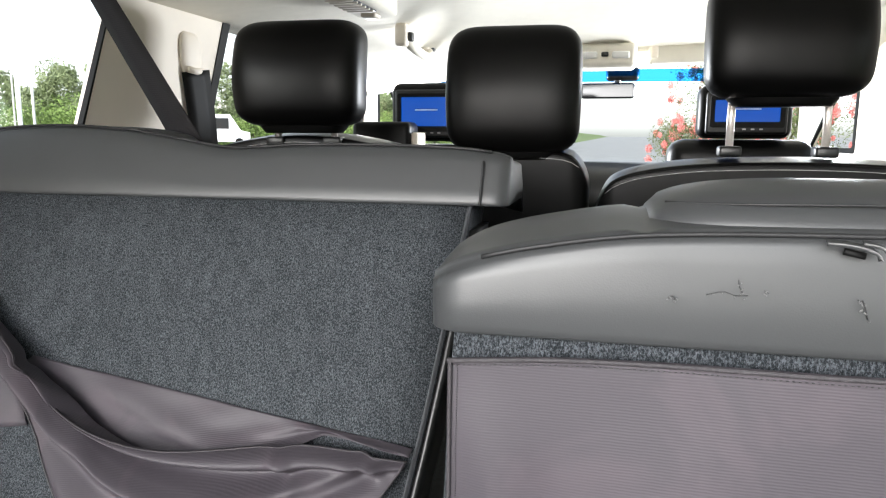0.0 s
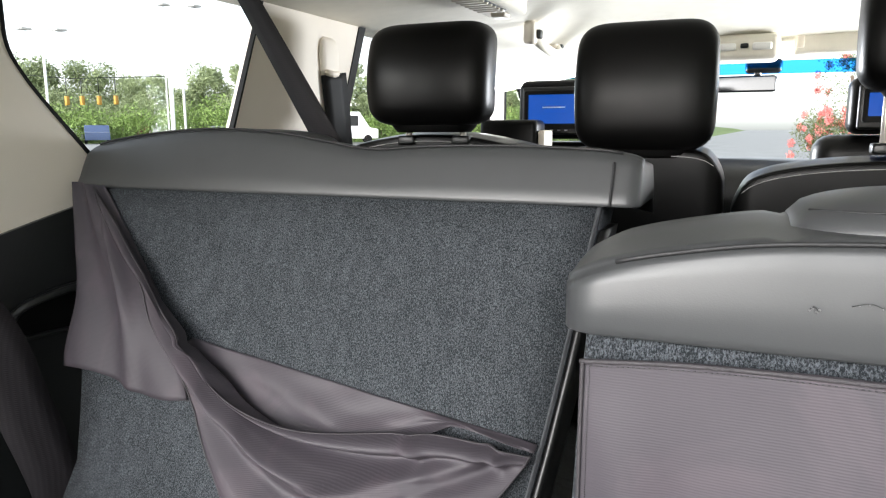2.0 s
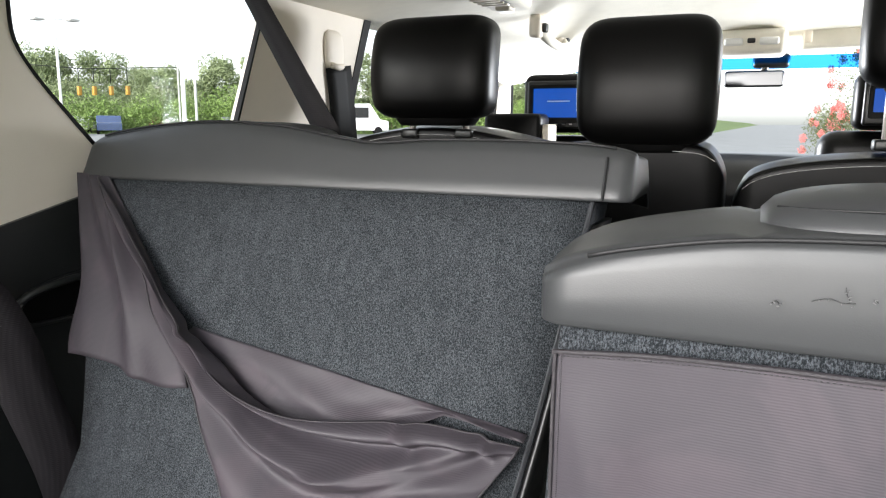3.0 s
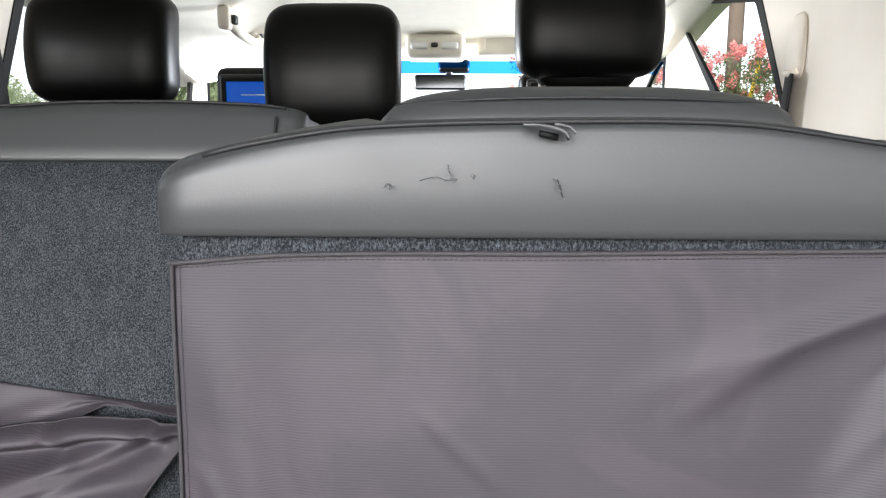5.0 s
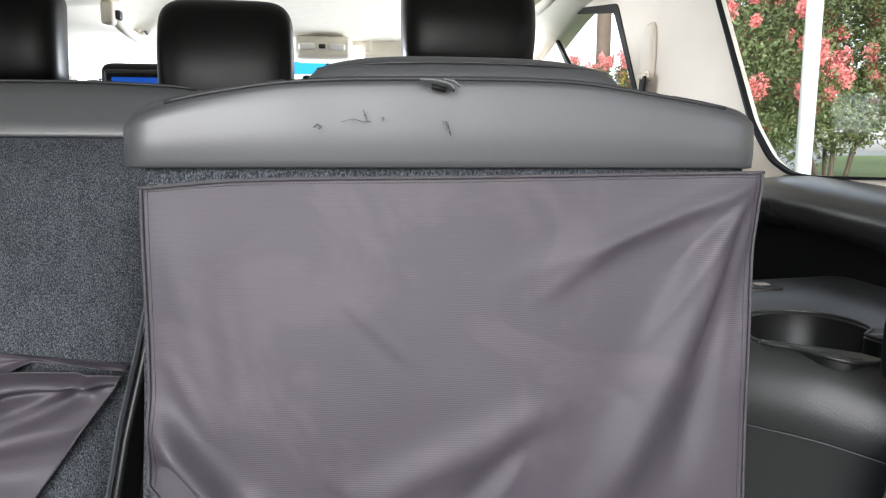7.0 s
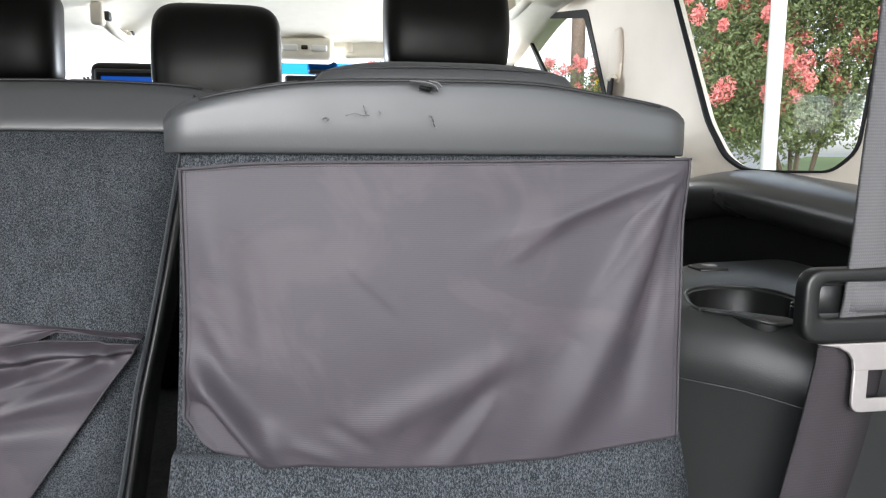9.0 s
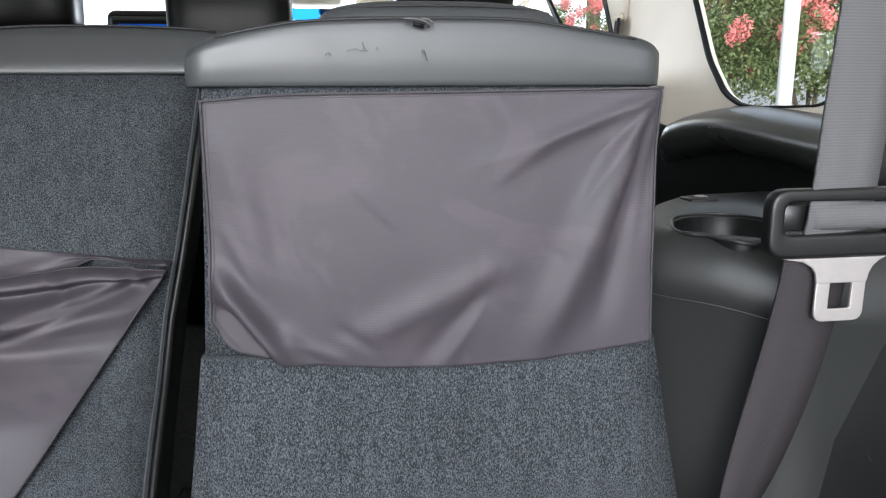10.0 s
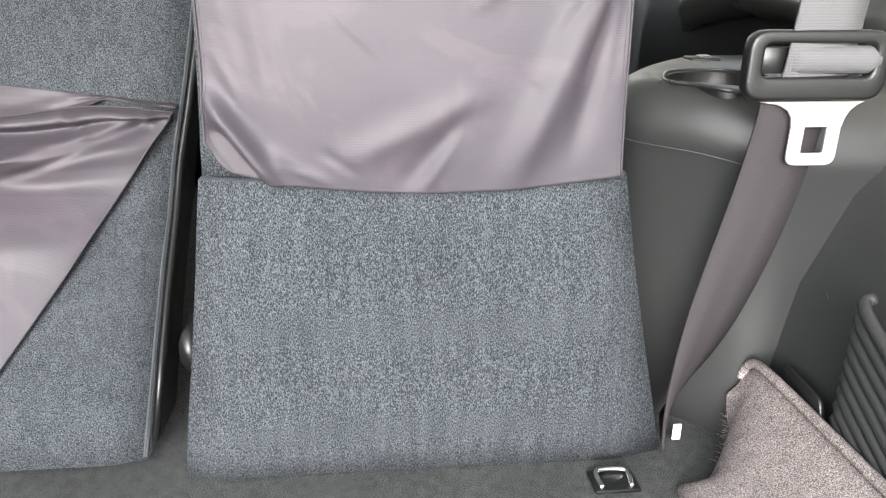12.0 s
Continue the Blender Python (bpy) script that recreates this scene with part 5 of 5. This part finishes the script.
part("webbing", ribbon(along([(-0.73, 0.57, 1.06), (-0.69, 0.57, 0.995), (-0.615, 0.57, 0.875), (-0.515, 0.57, 0.715), (-0.48, 0.575, 0.655)], 24), 0.066, 0.002, lambda s: (1, -0.9 + 0.5 * s, 0.5)), M_WEBD, lb, "dark webbing")


def pillar_belt(x, out, y0, y1, z0, z1, label):
    t = thing("pillar_belt", label, "seat belt", "pillar belts")
    s = -out
    zc, yc = (z0 + z1) / 2, (y0 + y1) / 2
    rings = []
    for k in range(15):
        f = -1 + 2 * k / 14
        r = (1 - abs(f) ** 3) ** 0.5 if abs(f) < 1 else 0.05
        rings.append([(x + s * (0.002 + 0.016 * r * max(0.0, math.sin(a))), yc + (y1 - y0) * 0.42 * (0.45 + 0.55 * r) * math.cos(a), zc + (z1 - z0) * 0.62 * f) for a in [math.pi * q / 12 for q in range(13)] + [1.5 * math.pi]])
    part("guide_cover", loft(rings), M_BEIGE, t, "rounded beige belt guide cover")
    part("guide_slot", tube([(x + s * 0.014, y0 + 0.022, z0 + 0.002), (x + s * 0.018, yc, z0 - 0.002), (x + s * 0.014, y1 - 0.022, z0 + 0.002)], 0.008, 10), M_BEIGE, t, "beige guide lip")
    yc = (y0 + y1) / 2
    part("webbing", ribbon(along([(x + s * 0.016, yc, z0), (x + s * 0.018, yc + 0.012, z0 - 0.09), (x + s * 0.02, yc + 0.02, z0 - 0.20)], 8), (y1 - y0) * 0.85, 0.004, (0.25, 1, 0)), M_RUBBER if out < 0 else M_WEBD, t, "black webbing")
    return t


pillar_belt(XL, -1, 1.09, 1.19, 0.865, 0.945, "black belt hanging from a beige pillar guide")
pillar_belt(XR, 1, 1.24, 1.34, 0.82, 0.94, "dark belt hanging from a beige pillar guide")

# torn and scarred leather on the right seatback
def leather_y(z):
    return y_r(z) - 0.0085


tear = thing("torn_leather", "curled strip of torn leather and small scars on a seatback", "tear")
for pts, w in (([(0.224, 0.6775), (0.232, 0.6772), (0.240, 0.6760), (0.2455, 0.6738), (0.2468, 0.6710)], 0.006), ([(0.2405, 0.6778), (0.2475, 0.6765), (0.2510, 0.6735)], 0.005)):
    ln = along([(x, leather_y(z) - 0.0006 - 0.0012 * k, z) for k, (x, z) in enumerate(pts)], 18)
    part("curled_strip", ribbon(ln, w, 0.0011, (0.1, 1, 0.2)), M_LEATHER, tear, "curled leather strip")
    part("pale_edge", tube([p + Vector((0, -w * 0.5, 0)) for p in ln], 0.0005, 5), M_SCAR, tear, "pale torn edge")
part("bare_backing", ribbon(along([(0.233, leather_y(0.674) + 0.0022, 0.6735), (0.238, leather_y(0.674) + 0.0012, 0.6725), (0.2425, leather_y(0.674) + 0.0022, 0.6715)], 8), 0.003, 0.002, (0, 0, 1)), M_RUBBER, tear, "dark exposed backing")
rng = random.Random(3)
for pts, r in (([(0.1515, 0.6480), (0.1535, 0.6490), (0.1550, 0.6475)], 0.0011), ([(0.170, 0.6505), (0.178, 0.6525), (0.184, 0.6508), (0.190, 0.6512)], 0.0006), ([(0.1850, 0.6585), (0.1856, 0.6555), (0.1875, 0.6520)], 0.0008),
               ([(0.1975, 0.6540), (0.2000, 0.6525)], 0.0006), ([(0.2425, 0.6515), (0.2440, 0.6490), (0.2450, 0.6455), (0.2458, 0.6430)], 0.0012), ([(0.2405, 0.6520), (0.2418, 0.6508)], 0.0009)):
    ln = along([(x, leather_y(z) - 0.0004, z) for x, z in pts], 8)
    part("scar", tube(ln, r * 0.35, 6), M_PIPING, tear, "dark cut in the leather")
    for p in ln[1::2]:
        q = p + Vector((rng.uniform(-0.0012, 0.0012), -0.0003, -r * rng.uniform(0.2, 1.6)))
        part("scar_fleck", tube([q, q + Vector((rng.uniform(-0.0016, 0.0016), -0.0004, rng.uniform(-0.0012, 0.0012)))], r * rng.uniform(0.25, 0.55), 5), M_SCAR, tear, "pale lifted fleck of leather")

for piece in tear.children:
    settle(piece)

# folded lower strap and mat corner by the outer side of the wide seatback
lo = thing("lower_strap", "dark belt strap folded down the side trim", "seat belt", "seat belts")
part("webbing", ribbon(along([(-0.76, 0.02, 0.56), (-0.725, 0.075, 0.45), (-0.715, 0.105, 0.34), (-0.71, 0.14, 0.22), (-0.70, 0.16, 0.10)], 20), 0.075, 0.003, lambda s: (0.25, 1, 0.35)), M_WEB, lo, "dark webbing")
bm = bmesh.new()
for k in range(14):
    tube([(-0.7235 + 0.002, 0.062 + 0.0025 * k, 0.452 - 0.001 * k), (-0.7235 + 0.002, 0.0632 + 0.0025 * k, 0.452 - 0.001 * k)], 0.0005, 4, bm=bm)
part("stitch_row", bm, M_THREAD, lo, "pale stitches")
part("end_plate", box(-0.735, -0.69, 0.135, 0.185, 0.06, 0.105, 0.004), M_BLACK, lo, "black anchor cover")

lo.location = (-0.08, 0.10, 0.0)

# roof fittings
av = thing("roof_vent", "cream roof air vent with dark slats", "air vent")
vz = roof_z(-0.48, 1.2)
part("body", box(-0.535, -0.425, 0.96, 1.43, vz - 0.046, vz + 0.01, 0.015, 3), M_LINER, av, "cream plastic housing")
part("opening", box(-0.515, -0.445, 1.05, 1.31, vz - 0.049, vz - 0.030, 0.003), M_BLACK, av, "dark opening")
for k in range(9):
    part("slat", box(-0.514, -0.446, 1.057 + k * 0.028, 1.067 + k * 0.028, vz - 0.053, vz - 0.036, 0.002, 1), M_BEIGE, av)
part("vent_wheel", box(-0.50, -0.46, 1.34, 1.39, vz - 0.056, vz - 0.04, 0.006, 2), M_BEIGE, av, "cream adjuster")


def grab_handle(x, y0, y1, z, label):
    g = thing("assist_strap", label, "assist strap", "assist straps")
    k = 1 if x < 0 else -1
    arc = along([(x - 0.006 * k, y0 - 0.02, z + 0.045), (x + 0.020 * k, y0 + 0.02, z + 0.012), (x + 0.030 * k, (y0 + y1) / 2, z - 0.002), (x + 0.020 * k, y1 - 0.02, z + 0.012), (x - 0.006 * k, y1 + 0.02, z + 0.045)], 24)
    part("grip", tube(arc, 0.013, 12, flat=1.25), M_LINER, g, "curved cream plastic grip")
    for y in (y0 - 0.015, y1 + 0.015):
        part("mount", box(x - 0.028, x + 0.012, y - 0.032, y + 0.032, z + 0.012, z + 0.085, 0.014, 3), M_BEIGE, g, "rounded cream mount")
        part("mount_cap", box(x - 0.012 + 0.022 * k, x + 0.004 + 0.022 * k, y - 0.014, y + 0.014, z + 0.030, z + 0.058, 0.005, 2), M_TRIM, g, "dark mount recess")
    return g


grab_handle(-0.51, 1.80, 2.05, 0.975, "cream plastic grab handle on the roof edge")
grab_handle(0.80, 1.55, 1.8, 1.055, "cream plastic grab handle on the roof edge")
oc = thing("overhead_console", "cream overhead console with map lamps", "overhead console")
part("body", box(-0.01, 0.205, 2.20, 2.36, 0.955, 1.04, 0.02, 3), M_LINER, oc, "cream plastic body")
for x in (0.04, 0.15):
    part("map_lamp", box(x - 0.03, x + 0.03, 2.194, 2.21, 0.985, 1.01, 0.006, 2), M_WHITE, oc, "white lamp lens")
part("lens", box(0.083, 0.108, 2.192, 2.21, 0.992, 1.008, 0.004, 2), M_BLACK, oc, "dark sensor")
for x0, x1 in ((0.25, 0.73), (-0.55, -0.07)):
    v = thing("sun_visor", "cream folded sun visor under the roof edge", "sun visor", "sun visors")
    part("flap", box(x0, x1, 2.29, 2.36, 0.975, 1.045, 0.012, 3), M_LINER, v, "cream cloth visor")
    part("hook", box(x0 + 0.005, x0 + 0.03, 2.285, 2.305, 0.995, 1.045, 0.004, 2), M_BEIGE, v, "small cream hook")
mi = thing("rear_view_mirror", "dark rear-view mirror hanging at the windscreen", "mirror")
part("shell", box(-0.145, 0.061, 2.535, 2.565, 0.825, 0.885, 0.014, 3), M_BLACK, mi, "black shell")
part("mirror_glass", box(-0.136, 0.052, 2.531, 2.5345, 0.832, 0.878, 0.0), M_MIRROR, mi, "mirror glass", False)
part("stalk", tube([(-0.01, 2.56, 0.87), (0.0, 2.6, 0.94)], 0.014, 8), M_BLACK, mi, "black stalk")
part("sensor_box", box(-0.05, 0.075, 2.55, 2.63, 0.895, 0.945, 0.015, 3), M_BLACK, mi, "black sensor housing")
mi.location = (0.15, -0.09, 0.035)
rs = thing("roof_sensor", "small pale rectangular sensor in the roof lining", "sensor")
part("cover", box(0.04, 0.12, 1.75, 1.81, roof_z(0.08, 1.78) - 0.010, roof_z(0.08, 1.78) + 0.004, 0.004), M_BEIGE, rs)
